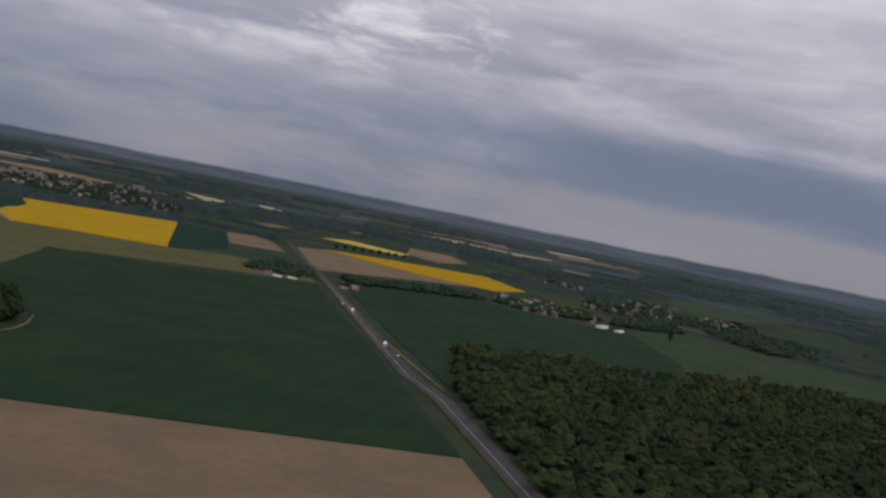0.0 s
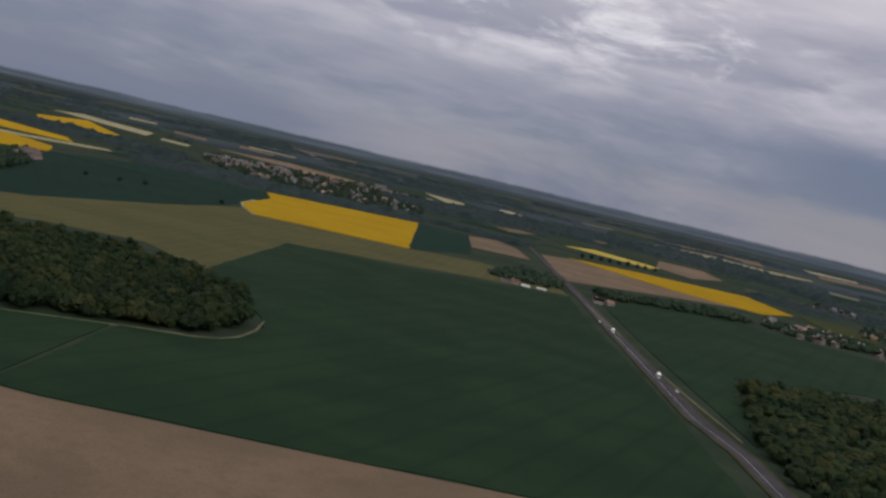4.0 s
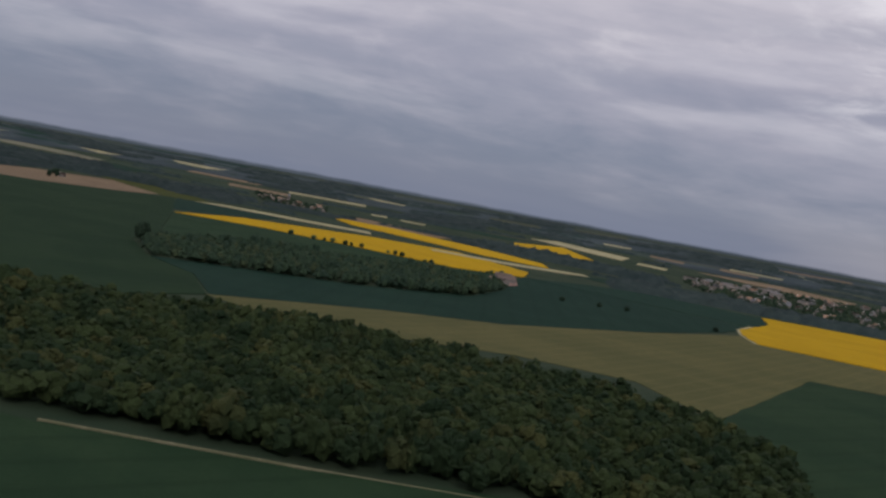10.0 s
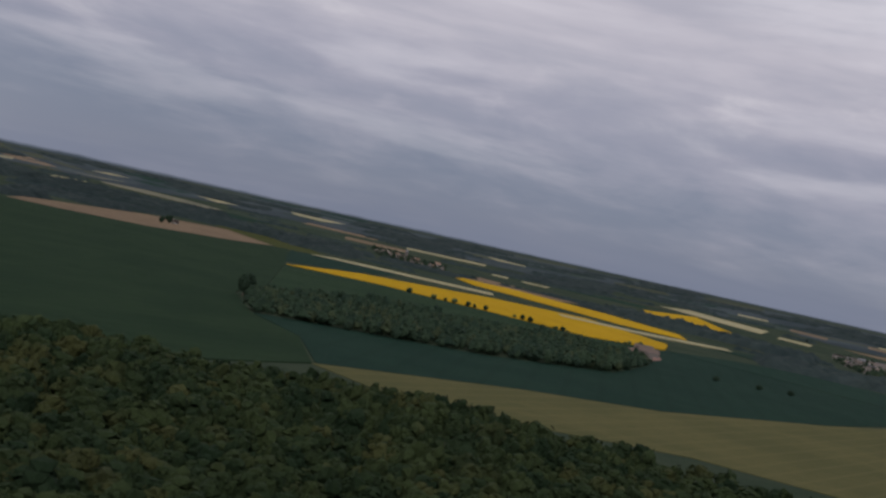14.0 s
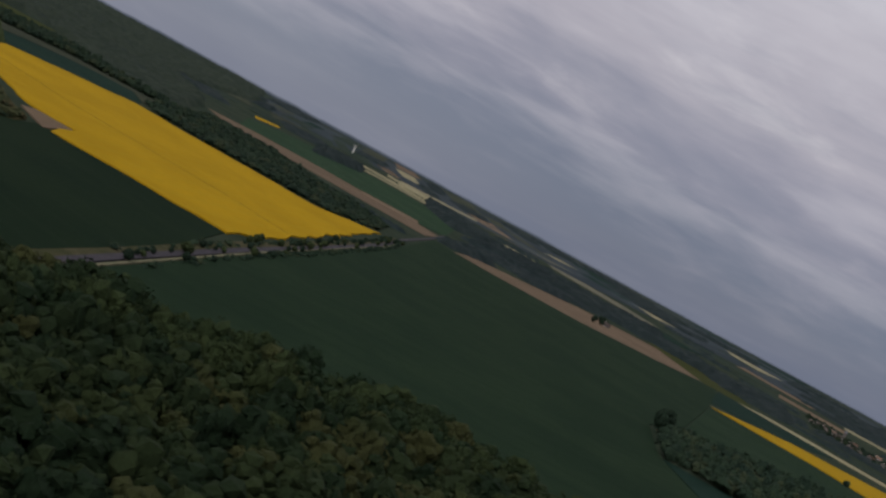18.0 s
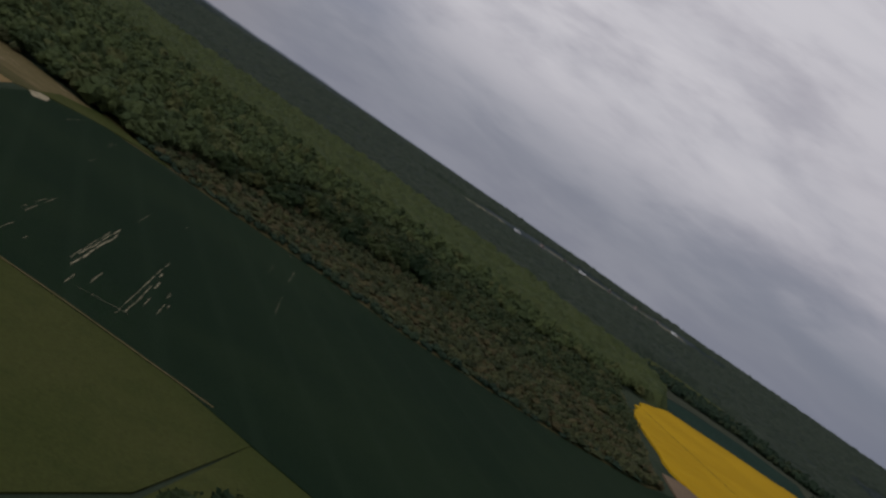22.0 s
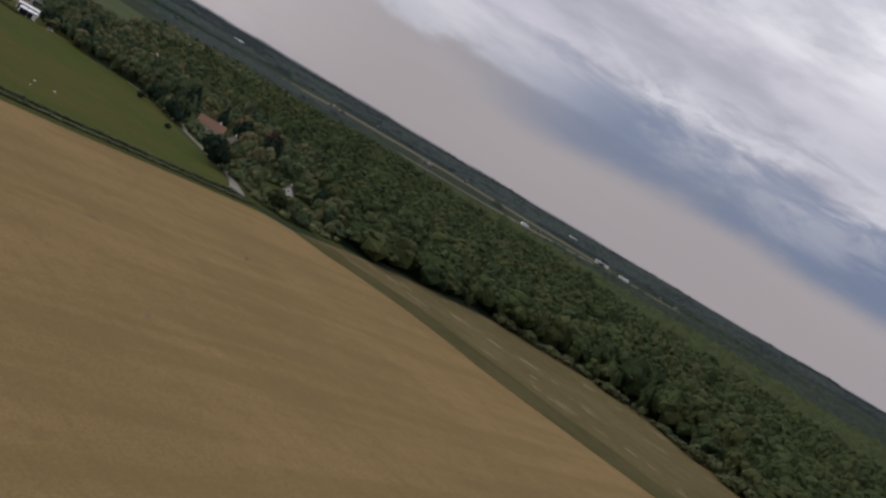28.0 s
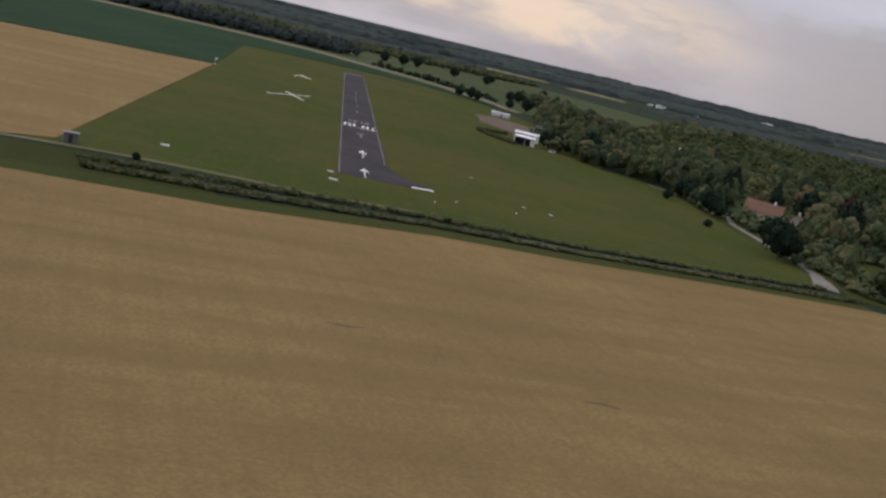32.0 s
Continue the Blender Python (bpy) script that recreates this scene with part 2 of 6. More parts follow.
# ---- materials ----
def surface(name, build, rough=0.9, metal=0.0, spec=0.3):
    m = bpy.data.materials.new(name)
    m.use_nodes = True
    t = Tree(m.node_tree)
    bsdf = m.node_tree.nodes["Principled BSDF"]
    bsdf.inputs["Roughness"].default_value, bsdf.inputs["Metallic"].default_value = rough, metal
    bsdf.inputs["Specular IOR Level"].default_value = spec
    pos = t.add("ShaderNodeTexCoord").outputs["Object"]
    colour, height, dist = build(t, pos)
    t.put(bsdf.inputs["Base Color"], colour if isinstance(colour, bpy.types.NodeSocket) else (*colour, 1))
    if height is not None:
        b = t.add("ShaderNodeBump")
        b.inputs["Strength"].default_value, b.inputs["Distance"].default_value = 1.0, dist
        t.put(b.inputs["Height"], height)
        t.put(bsdf.inputs["Normal"], b.outputs[0])
    return m


def crop(name, c1, c2, c3=None, row=None, patch=0.012, bump=0.25, grain=1.2, spots=None, rough=0.95, sweep=None):
    """A crop, meadow or soil: broad patches, fine grain and, with row=(degrees, metres, strength), the lines of the drill or of wheels."""

    def build(t, pos):
        wide = t.noise(pos, patch, 4, 0.6, 0.4)
        fine_n = t.noise(pos, grain, 5, 0.65)
        mid_n = t.noise(pos, patch * 9, 4, 0.6)
        col = t.mix(t.ramp(wide, 0.36, 0.64), c1, c2)
        col = t.mix(t.math("MULTIPLY", t.ramp(mid_n, 0.45, 0.7), 0.45), col, c3 or c2)
        dark = t.math("ADD", t.math("MULTIPLY", fine_n, 0.95), 0.525)
        grey = t.add("ShaderNodeCombineColor")
        for s in grey.inputs:
            t.put(s, dark)
        col = t.mix(1.0, col, grey.outputs[0], "MULTIPLY")
        if row:
            turn = t.add("ShaderNodeMapping")
            t.put(turn.inputs[0], pos)
            turn.inputs["Rotation"].default_value = (0, 0, radians(row[0]))
            wv = t.add("ShaderNodeTexWave")
            wv.wave_type, wv.bands_direction = "BANDS", "X"
            t.put(wv.inputs["Vector"], turn.outputs[0])
            wv.inputs["Scale"].default_value = 0.314 / row[1]
            wv.inputs["Distortion"].default_value, wv.inputs["Detail"].default_value = 0.5, 2.0
            wv.inputs["Detail Scale"].default_value = 0.05
            lines = t.math("MULTIPLY", t.ramp(wv.outputs["Fac"], 0.86, 0.99), row[2])
            col = t.mix(lines, col, row[3] if len(row) > 3 else tuple(0.5 * v for v in c1))
        if sweep:
            lay = t.add("ShaderNodeMapping")
            t.put(lay.inputs[0], pos)
            lay.inputs["Rotation"].default_value = (0, 0, radians(sweep[0]))
            lay.vector_type = "TEXTURE"
            lay.inputs["Scale"].default_value = (90.0, 9.0, 1.0)
            col = t.mix(t.math("MULTIPLY", t.ramp(t.noise(lay.outputs[0], 1.0, 4, 0.6, 0.3), 0.38, 0.66), sweep[1]), col, sweep[2])
        if spots:
            s = t.ramp(t.noise(pos, spots[0], 4, 0.6, 0.6), spots[1], spots[1] + 0.06)
            col = t.mix(t.math("MULTIPLY", s, spots[3]), col, spots[2])
        info = t.add("ShaderNodeObjectInfo").outputs["Random"]
        hsv = t.add("ShaderNodeHueSaturation")
        t.put(hsv.inputs["Value"], t.math("ADD", t.math("MULTIPLY", info, 0.24), 0.88))
        t.put(hsv.inputs["Color"], col)
        return hsv.outputs[0], fine_n, bump

    return surface(name, build, rough, 0, 0.03)


def foliage(name, c1, c2, c3, scale=0.11, bump=0.4, share=0.74):
    """Leaves: tree by tree between c1 and c2, some trees c3, with fine grain."""

    def build(t, pos):
        isl = t.add("ShaderNodeNewGeometry").outputs["Random Per Island"]
        own_tint = t.add("ShaderNodeAttribute")
        own_tint.attribute_name = "tint"
        tint = own_tint.outputs["Fac"]
        big_n = t.noise(pos, scale * 0.16, 3, 0.6)
        fine_n = t.noise(pos, 0.9, 5, 0.7)
        own = t.math("ADD", t.math("MULTIPLY", tint, 0.6), t.math("ADD", t.math("MULTIPLY", big_n, 0.35), t.math("MULTIPLY", isl, 0.12)))
        col = t.mix(t.ramp(own, 0.15, 0.9), c1, c2)
        other = t.math("ADD", t.math("FRACT", t.math("MULTIPLY", tint, 7.31)), t.math("MULTIPLY", t.math("SUBTRACT", big_n, 0.5), 0.8))
        col = t.mix(t.math("MULTIPLY", t.ramp(other, share, share + 0.2), 0.75), col, c3)
        info = t.add("ShaderNodeObjectInfo").outputs["Random"]
        hsv = t.add("ShaderNodeHueSaturation")
        t.put(hsv.inputs["Value"], t.math("ADD", t.math("MULTIPLY", info, 0.25), t.math("ADD", t.math("MULTIPLY", fine_n, 1.1), 0.3)))
        t.put(hsv.inputs["Color"], col)
        return hsv.outputs[0], fine_n, bump

    return surface(name, build, 0.9, 0, 0.06)


def plain(name, colour, rough=0.7, metal=0.0, vary=0.12, scale=0.8, bump=0.02):
    def build(t, pos):
        n = t.noise(pos, scale, 5, 0.6)
        col = t.mix(n, tuple(v * (1 - vary) for v in colour), tuple(min(1, v * (1 + vary)) for v in colour))
        info = t.add("ShaderNodeObjectInfo").outputs["Random"]
        hsv = t.add("ShaderNodeHueSaturation")
        t.put(hsv.inputs["Value"], t.math("ADD", t.math("MULTIPLY", info, 0.3), 0.85))
        t.put(hsv.inputs["Color"], col)
        return hsv.outputs[0], n, bump

    return surface(name, build, rough, metal, 0.4)


M = {
    "ground": crop("mixed farmland", (0.019, 0.031, 0.019), (0.030, 0.041, 0.025), (0.024, 0.034, 0.022), patch=0.01),
    "wheat": crop("dark green wheat", (0.0132, 0.0285, 0.0145), (0.0182, 0.0355, 0.0175), (0.0142, 0.0300, 0.0155), row=(20, 26, 0.2)),
    # bluish crop, with some of the blue put in as haze
    "wheat_b": crop("bluish green wheat with some haze tint", (0.010, 0.027, 0.0195), (0.013, 0.032, 0.0225), (0.011, 0.029, 0.0200), row=(-25, 28, 0.18)),
    "wheat_c": crop("green wheat with bare streaks", (0.0068, 0.0160, 0.0078), (0.0098, 0.0198, 0.0092), (0.0080, 0.0178, 0.0085), row=(62, 24, 0.25, (0.014, 0.026, 0.014))),
    "meadow": crop("olive meadow", (0.059, 0.059, 0.025), (0.075, 0.071, 0.030), (0.050, 0.056, 0.023), row=(3, 16, 0.3, (0.096, 0.090, 0.041))),
    "meadow_b": crop("green meadow", (0.035, 0.044, 0.012), (0.046, 0.052, 0.016), (0.031, 0.041, 0.012)),
    "rape": crop("rapeseed in flower", (0.315, 0.190, 0.0045), (0.365, 0.222, 0.0055), (0.283, 0.180, 0.0070), row=(-40, 24, 0.3, (0.320, 0.230, 0.0180)), grain=0.8, bump=0.35),
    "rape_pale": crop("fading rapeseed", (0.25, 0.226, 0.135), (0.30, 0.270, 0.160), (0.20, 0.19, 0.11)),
    "soil": crop("bare tan soil", (0.128, 0.093, 0.062), (0.158, 0.115, 0.076), (0.110, 0.082, 0.054)),
    "stubble": crop("dry golden tan field", (0.206, 0.145, 0.067), (0.236, 0.167, 0.077), (0.180, 0.127, 0.060), patch=0.02, grain=1.7, bump=0.3, row=(-12, 5.5, 0.20, (0.176, 0.124, 0.059)), spots=(1.1, 0.62, (0.150, 0.106, 0.051), 0.5), sweep=(13, 0.5, (0.165, 0.117, 0.052))),
    "weeds": crop("weedy fallow strip", (0.094, 0.078, 0.035), (0.120, 0.098, 0.047), (0.064, 0.063, 0.025), patch=0.03, row=(-20, 14, 0.3, (0.145, 0.108, 0.062)), spots=(0.07, 0.60, (0.185, 0.140, 0.088), 0.6)),
    "turf": crop("airfield grass", (0.044, 0.062, 0.014), (0.068, 0.066, 0.018), (0.082, 0.072, 0.023), patch=0.009, grain=0.7, row=(0, 11, 0.25, (0.068, 0.070, 0.019))),
    "track": crop("dusty track", (0.20, 0.18, 0.135), (0.27, 0.24, 0.18), (0.14, 0.14, 0.085), patch=0.06),
    "lane": crop("overgrown lane", (0.105, 0.105, 0.062), (0.15, 0.14, 0.09), (0.07, 0.08, 0.035), patch=0.08),
    "drive": crop("grey gravel drive", (0.155, 0.148, 0.138), (0.20, 0.19, 0.175), (0.115, 0.11, 0.095), patch=0.1),
    "apron": crop("worn pinkish apron", (0.125, 0.098, 0.082), (0.155, 0.12, 0.10), (0.085, 0.088, 0.045), patch=0.06),
    "verge": crop("overgrown verge", (0.036, 0.040, 0.018), (0.062, 0.056, 0.030), (0.028, 0.036, 0.014), patch=0.05),
    "asphalt": crop("worn asphalt", (0.043, 0.040, 0.046), (0.058, 0.053, 0.060), (0.036, 0.035, 0.039), patch=0.05, bump=0.02, rough=0.8),
    "road": crop("grey road", (0.048, 0.046, 0.049), (0.064, 0.061, 0.063), (0.040, 0.039, 0.041), patch=0.03, bump=0.02, rough=0.8),
    "white": plain("white paint", (0.86, 0.86, 0.84), 0.6, vary=0.10, scale=0.5),
    "wall": plain("pale render", (0.46, 0.42, 0.36), 0.9, vary=0.1),
    "wall_w": plain("white render", (0.78, 0.76, 0.71), 0.9, vary=0.06),
    "tile": plain("red roof tile", (0.33, 0.20, 0.14), 0.85, vary=0.3, scale=2.5, bump=0.06),
    "tile_b": plain("brown roof tile", (0.15, 0.115, 0.10), 0.85, vary=0.3, scale=2.5, bump=0.06),
    "slate": plain("grey roof", (0.13, 0.13, 0.145), 0.7, vary=0.25, scale=2.0, bump=0.04),
    "steel": plain("white sheet steel", (0.70, 0.72, 0.74), 0.45, 0.1, vary=0.06),
    "dark": plain("black parts and shaded openings", (0.03, 0.03, 0.035), 0.4),
    "glass": plain("window glass", (0.04, 0.05, 0.06), 0.12, vary=0.05),
    "wall_town": plain("grey-pink town walls", (0.165, 0.148, 0.140), 0.9, vary=0.15),
    "bark": plain("bark", (0.09, 0.07, 0.05), 0.95, vary=0.3, scale=4),
    "leaf": foliage("broad leaves", (0.034, 0.050, 0.022), (0.054, 0.071, 0.027), (0.070, 0.076, 0.031), bump=0.6),
    "leaf_dark": foliage("dark leaves", (0.015, 0.028, 0.019), (0.026, 0.043, 0.025), (0.037, 0.048, 0.025)),
    "leaf_red": foliage("copper leaves", (0.034, 0.020, 0.019), (0.050, 0.028, 0.024), (0.044, 0.030, 0.022)),
    "leaf_pale": foliage("young pale leaves", (0.080, 0.090, 0.038), (0.120, 0.122, 0.055), (0.10, 0.10, 0.045)),
    "leaf_tan": foliage("tan blossom", (0.105, 0.082, 0.042), (0.140, 0.105, 0.055), (0.12, 0.085, 0.05)),
    "leaf_scrub": foliage("green scrub leaves", (0.020, 0.032, 0.015), (0.036, 0.048, 0.021), (0.050, 0.052, 0.022), share=0.7),
    "leaf_young": foliage("young scrub leaves", (0.025, 0.034, 0.017), (0.046, 0.052, 0.023), (0.060, 0.050, 0.025), share=0.66),
    "worn": plain("worn white paint", (0.24, 0.24, 0.25), 0.7, vary=0.4, scale=0.6),
    "wall_far": plain("weathered walls", (0.125, 0.113, 0.104), 0.9, vary=0.2),
    "bare": crop("bare chalky patch", (0.20, 0.18, 0.12), (0.29, 0.25, 0.17), (0.14, 0.14, 0.08), patch=0.2),
    "brick": plain("reddish yard", (0.16, 0.085, 0.065), 0.9, vary=0.3, scale=0.3),
    "leaf_garden": foliage("garden leaves", (0.046, 0.067, 0.036), (0.092, 0.114, 0.051), (0.155, 0.138, 0.074), share=0.7),
    "leaf_deep": foliage("deep green leaves", (0.0125, 0.0245, 0.0120), (0.031, 0.045, 0.0175), (0.050, 0.054, 0.020), share=0.8, bump=0.9),
    "rape_far": crop("yellow strip of rapeseed", (0.34, 0.26, 0.05), (0.40, 0.31, 0.06), (0.27, 0.23, 0.06)),
    "leaf_hedge": foliage("hedge leaves", (0.058, 0.070, 0.034), (0.082, 0.090, 0.043), (0.096, 0.088, 0.047), scale=0.3),
    # crop colours greyed to imitate haze over distant fields
    "far_green": crop("green grain greyed for haze", (0.020, 0.033, 0.023), (0.029, 0.043, 0.030), (0.024, 0.036, 0.025), patch=0.006),
    "far_olive": crop("olive grain greyed for haze", (0.038, 0.046, 0.030), (0.052, 0.057, 0.037), (0.034, 0.043, 0.027), patch=0.006),
    # blue-grey here is distance haze put into the land's colour
    "far_land": crop("far land in haze blue-grey", (0.025, 0.037, 0.043), (0.044, 0.057, 0.063), (0.034, 0.046, 0.052), patch=0.0035, grain=0.02),
    "wheat_n": crop("mid-green wheat", (0.018, 0.040, 0.020), (0.024, 0.048, 0.024), (0.020, 0.042, 0.022), row=(10, 24, 0.2)),
    "weeds_green": crop("olive weeds", (0.054, 0.051, 0.021), (0.072, 0.063, 0.028), (0.045, 0.046, 0.018), patch=0.04),
    "strip": crop("pale grass strip", (0.112, 0.108, 0.078), (0.146, 0.138, 0.098), (0.088, 0.092, 0.060), patch=0.02),
    "dry_strip": crop("dry pale grass", (0.185, 0.170, 0.118), (0.225, 0.200, 0.140), (0.150, 0.145, 0.095), patch=0.02),
    # both greens have haze mixed into the base colour
    "meadow_w": crop("green meadow with haze in its colour", (0.027, 0.043, 0.024), (0.036, 0.053, 0.029), (0.024, 0.040, 0.022)),
    "meadow_n": crop("green pasture with haze in its colour", (0.048, 0.064, 0.030), (0.062, 0.076, 0.036), (0.042, 0.058, 0.028)),
    "pale_soil": crop("pale dry soil", (0.25, 0.20, 0.135), (0.31, 0.245, 0.165), (0.19, 0.155, 0.095), patch=0.2),
    "rubber": plain("black tyre rubber", (0.025, 0.025, 0.027), 0.8),
    # these three leaf colours carry the bluish haze of distance
    "leaf_east": foliage("eastern woods with haze tint", (0.028, 0.041, 0.031), (0.043, 0.059, 0.042), (0.054, 0.066, 0.042), scale=0.03, bump=1.2),
    "leaf_north": foliage("northern woods with haze tint", (0.032, 0.045, 0.046), (0.050, 0.065, 0.060), (0.062, 0.074, 0.062), scale=0.03, bump=1.0),
    "leaf_far": foliage("far woods with bluish haze tint", (0.017, 0.027, 0.029), (0.029, 0.042, 0.042), (0.038, 0.050, 0.042), scale=0.03, bump=1.2),
}


# ---- land form and mesh helpers ----
U = 1.03 / 1.2  # metres to one unit of the plan in which all outlines below are drawn
CX, CY = 0.0, -250.0 * U  # middle of the flat land; hills rise all round it
FLAT, RISE = 2200 * U, 2500 * U


def gz_array(xy):
    """Height of the land: level, then rising to low hills, highest in the south-east."""
    d = xy - np.array([CX, CY])
    r = np.hypot(d[:, 0], d[:, 1]) + 1e-6
    k = np.clip((r - FLAT) / RISE, 0, 1)
    east_of, north_of = d[:, 0] / r, d[:, 1] / r
    south = np.clip((0.1 - north_of) / 0.6, 0, 1)
    south = south * south * (3 - 2 * south)
    return (66 - 42 * north_of - 20 * south - 8 * np.maximum(0, -east_of) * south) * U * k * k


def gz(x, y):
    return float(gz_array(np.array([(x, y)], float))[0])


def scaled(poly):
    return [(x * U, y * U) for x, y in poly]


def mesh_of(name, verts, faces, material, smooth=False):
    me = bpy.data.meshes.new(name)
    me.from_pydata([tuple(v) for v in verts], [], [tuple(f) for f in faces])
    me.materials.append(material)
    if smooth:
        me.polygons.foreach_set("use_smooth", [True] * len(me.polygons))
    me.update()
    return me


def tri_mesh(name, v, f, material, smooth=False, tint=None):
    """A large triangle mesh straight from arrays."""
    me = bpy.data.meshes.new(name)
    me.vertices.add(len(v))
    me.vertices.foreach_set("co", np.ascontiguousarray(v, np.float32).ravel())
    me.loops.add(len(f) * 3)
    me.loops.foreach_set("vertex_index", np.ascontiguousarray(f, np.int32).ravel())
    me.polygons.add(len(f))
    me.polygons.foreach_set("loop_start", np.arange(0, len(f) * 3, 3, dtype=np.int32))
    me.polygons.foreach_set("use_smooth", np.full(len(f), smooth, dtype=bool))
    me.materials.append(material)
    if tint is not None:
        me.attributes.new("tint", "FLOAT", "POINT").data.foreach_set("value", np.ascontiguousarray(tint, np.float32))
    me.update(calc_edges=True)
    return me


def part(name, bm, material, parent, label=""):
    """Links a bmesh (or a ready mesh) as one object under parent."""
    if isinstance(bm, bmesh.types.BMesh):
        me = bpy.data.meshes.new(name)
        bm.to_mesh(me)
        bm.free()
        me.materials.append(material)
    else:
        me = bm
    ob = new(name, me)
    if parent is not None:
        ob.parent = parent
    return tagged(ob, label)


def box_bm(x0, x1, y0, y1, z0, z1, bevel=0.0):
    bm = bmesh.new()
    bmesh.ops.create_cube(bm, size=1)
    for v in bm.verts:
        v.co = Vector(((x0 + x1) / 2 + v.co.x * (x1 - x0), (y0 + y1) / 2 + v.co.y * (y1 - y0), (z0 + z1) / 2 + v.co.z * (z1 - z0)))
    if bevel:
        bmesh.ops.bevel(bm, geom=bm.edges[:], offset=bevel, segments=1, affect="EDGES")
    return bm


def inside(xy, poly):
    x, y = xy[:, 0], xy[:, 1]
    hit = np.zeros(len(xy), bool)
    for (ax, ay), (bx, by) in zip(poly, poly[1:] + poly[:1]):
        if ay != by:
            cross = (ay > y) != (by > y)
            hit ^= cross & (x < (bx - ax) * (y - ay) / (by - ay) + ax)
    return hit


def wobbled(poly, step, amount, seed):
    """The outline with small irregular bends between its corners."""
    rng = random.Random(seed)
    out = []
    for (ax, ay), (bx, by) in zip(poly, poly[1:] + poly[:1]):
        length = math.hypot(bx - ax, by - ay)
        n = max(1, int(length / step))
        for i in range(n):
            t = i / n
            k = amount * rng.uniform(-1, 1) if i else 0
            out.append((ax + (bx - ax) * t - (by - ay) / length * k, ay + (by - ay) * t + (bx - ax) / length * k))
    return out


def sheet(name, poly, material, height, label, category="field", edge=0.0, kind="structure", seed=1):
    """A field, meadow or paved area: its outline filled, following the land, with a low side all round."""
    poly = scaled(poly)
    if edge:
        poly = wobbled(poly, 18, edge, seed)
    bm = bmesh.new()
    f = bm.faces.new([bm.verts.new((x, y, 0)) for x, y in poly])
    if f.normal.z < 0:
        f.normal_flip()
    f.normal_update()
    far = max(math.hypot(x - CX, y - CY) for x, y in poly) > FLAT - 60
    bmesh.ops.triangulate(bm, faces=bm.faces[:])
    if far:
        for _ in range(5):
            long_edges = [e for e in bm.edges if e.calc_length() > 110]
            if not long_edges:
                break
            bmesh.ops.subdivide_edges(bm, edges=long_edges, cuts=1)
            bmesh.ops.triangulate(bm, faces=bm.faces[:])
    for v in bm.verts:
        v.co.z = gz(v.co.x, v.co.y) + height
    rimmed = [e for e in bm.edges if e.is_boundary]
    side = bmesh.ops.extrude_edge_only(bm, edges=rimmed)["geom"]
    for v in side:
        if isinstance(v, bmesh.types.BMVert):
            v.co.z -= height + 0.3
    bmesh.ops.recalc_face_normals(bm, faces=bm.faces[:])
    return tagged(part(name, bm, material, None), label, category, "", kind)


def ribbon(name, line, width, material, height, label, category, kind="structure"):
    left, right = [], []
    for i, (x, y) in enumerate(line):
        ax, ay = line[max(i - 1, 0)]
        bx, by = line[min(i + 1, len(line) - 1)]
        d = math.hypot(bx - ax, by - ay)
        wd = (width[i] if isinstance(width, (list, tuple)) else width) / 2
        left.append((x - (by - ay) / d * wd / U, y + (bx - ax) / d * wd / U))
        right.append((x + (by - ay) / d * wd / U, y - (bx - ax) / d * wd / U))
    return sheet(name, left + right[::-1], material, height, label, category, 0, kind)


# ---- trees ----
GOLD = (1 + 5 ** 0.5) / 2
ICO_V = np.array([(-1, GOLD, 0), (1, GOLD, 0), (-1, -GOLD, 0), (1, -GOLD, 0), (0, -1, GOLD), (0, 1, GOLD), (0, -1, -GOLD), (0, 1, -GOLD), (GOLD, 0, -1), (GOLD, 0, 1), (-GOLD, 0, -1), (-GOLD, 0, 1)]) / math.sqrt(1 + GOLD * GOLD)
ICO_F = np.array([(0, 11, 5), (0, 5, 1), (0, 1, 7), (0, 7, 10), (0, 10, 11), (1, 5, 9), (5, 11, 4), (11, 10, 2), (10, 7, 6), (7, 1, 8), (3, 9, 4), (3, 4, 2), (3, 2, 6), (3, 6, 8), (3, 8, 9), (4, 9, 5), (2, 4, 11), (6, 2, 10), (8, 6, 7), (9, 8, 1)])


def finer(v, f):
    """Each triangle cut into four, on the unit ball."""
    v, out, seen = [tuple(p) for p in v], [], {}

    def middle(i, j):
        key = (min(i, j), max(i, j))
        if key not in seen:
            p = Vector(v[i]) + Vector(v[j])
            seen[key] = len(v)
            v.append(tuple(p.normalized()))
        return seen[key]

    for i, j, k in f:
        a, b, c = middle(i, j), middle(j, k), middle(k, i)
        out += [(i, a, c), (a, j, b), (c, b, k), (a, b, c)]
    return np.array(v), np.array(out)


BALL_V, BALL_F = finer(ICO_V, ICO_F)


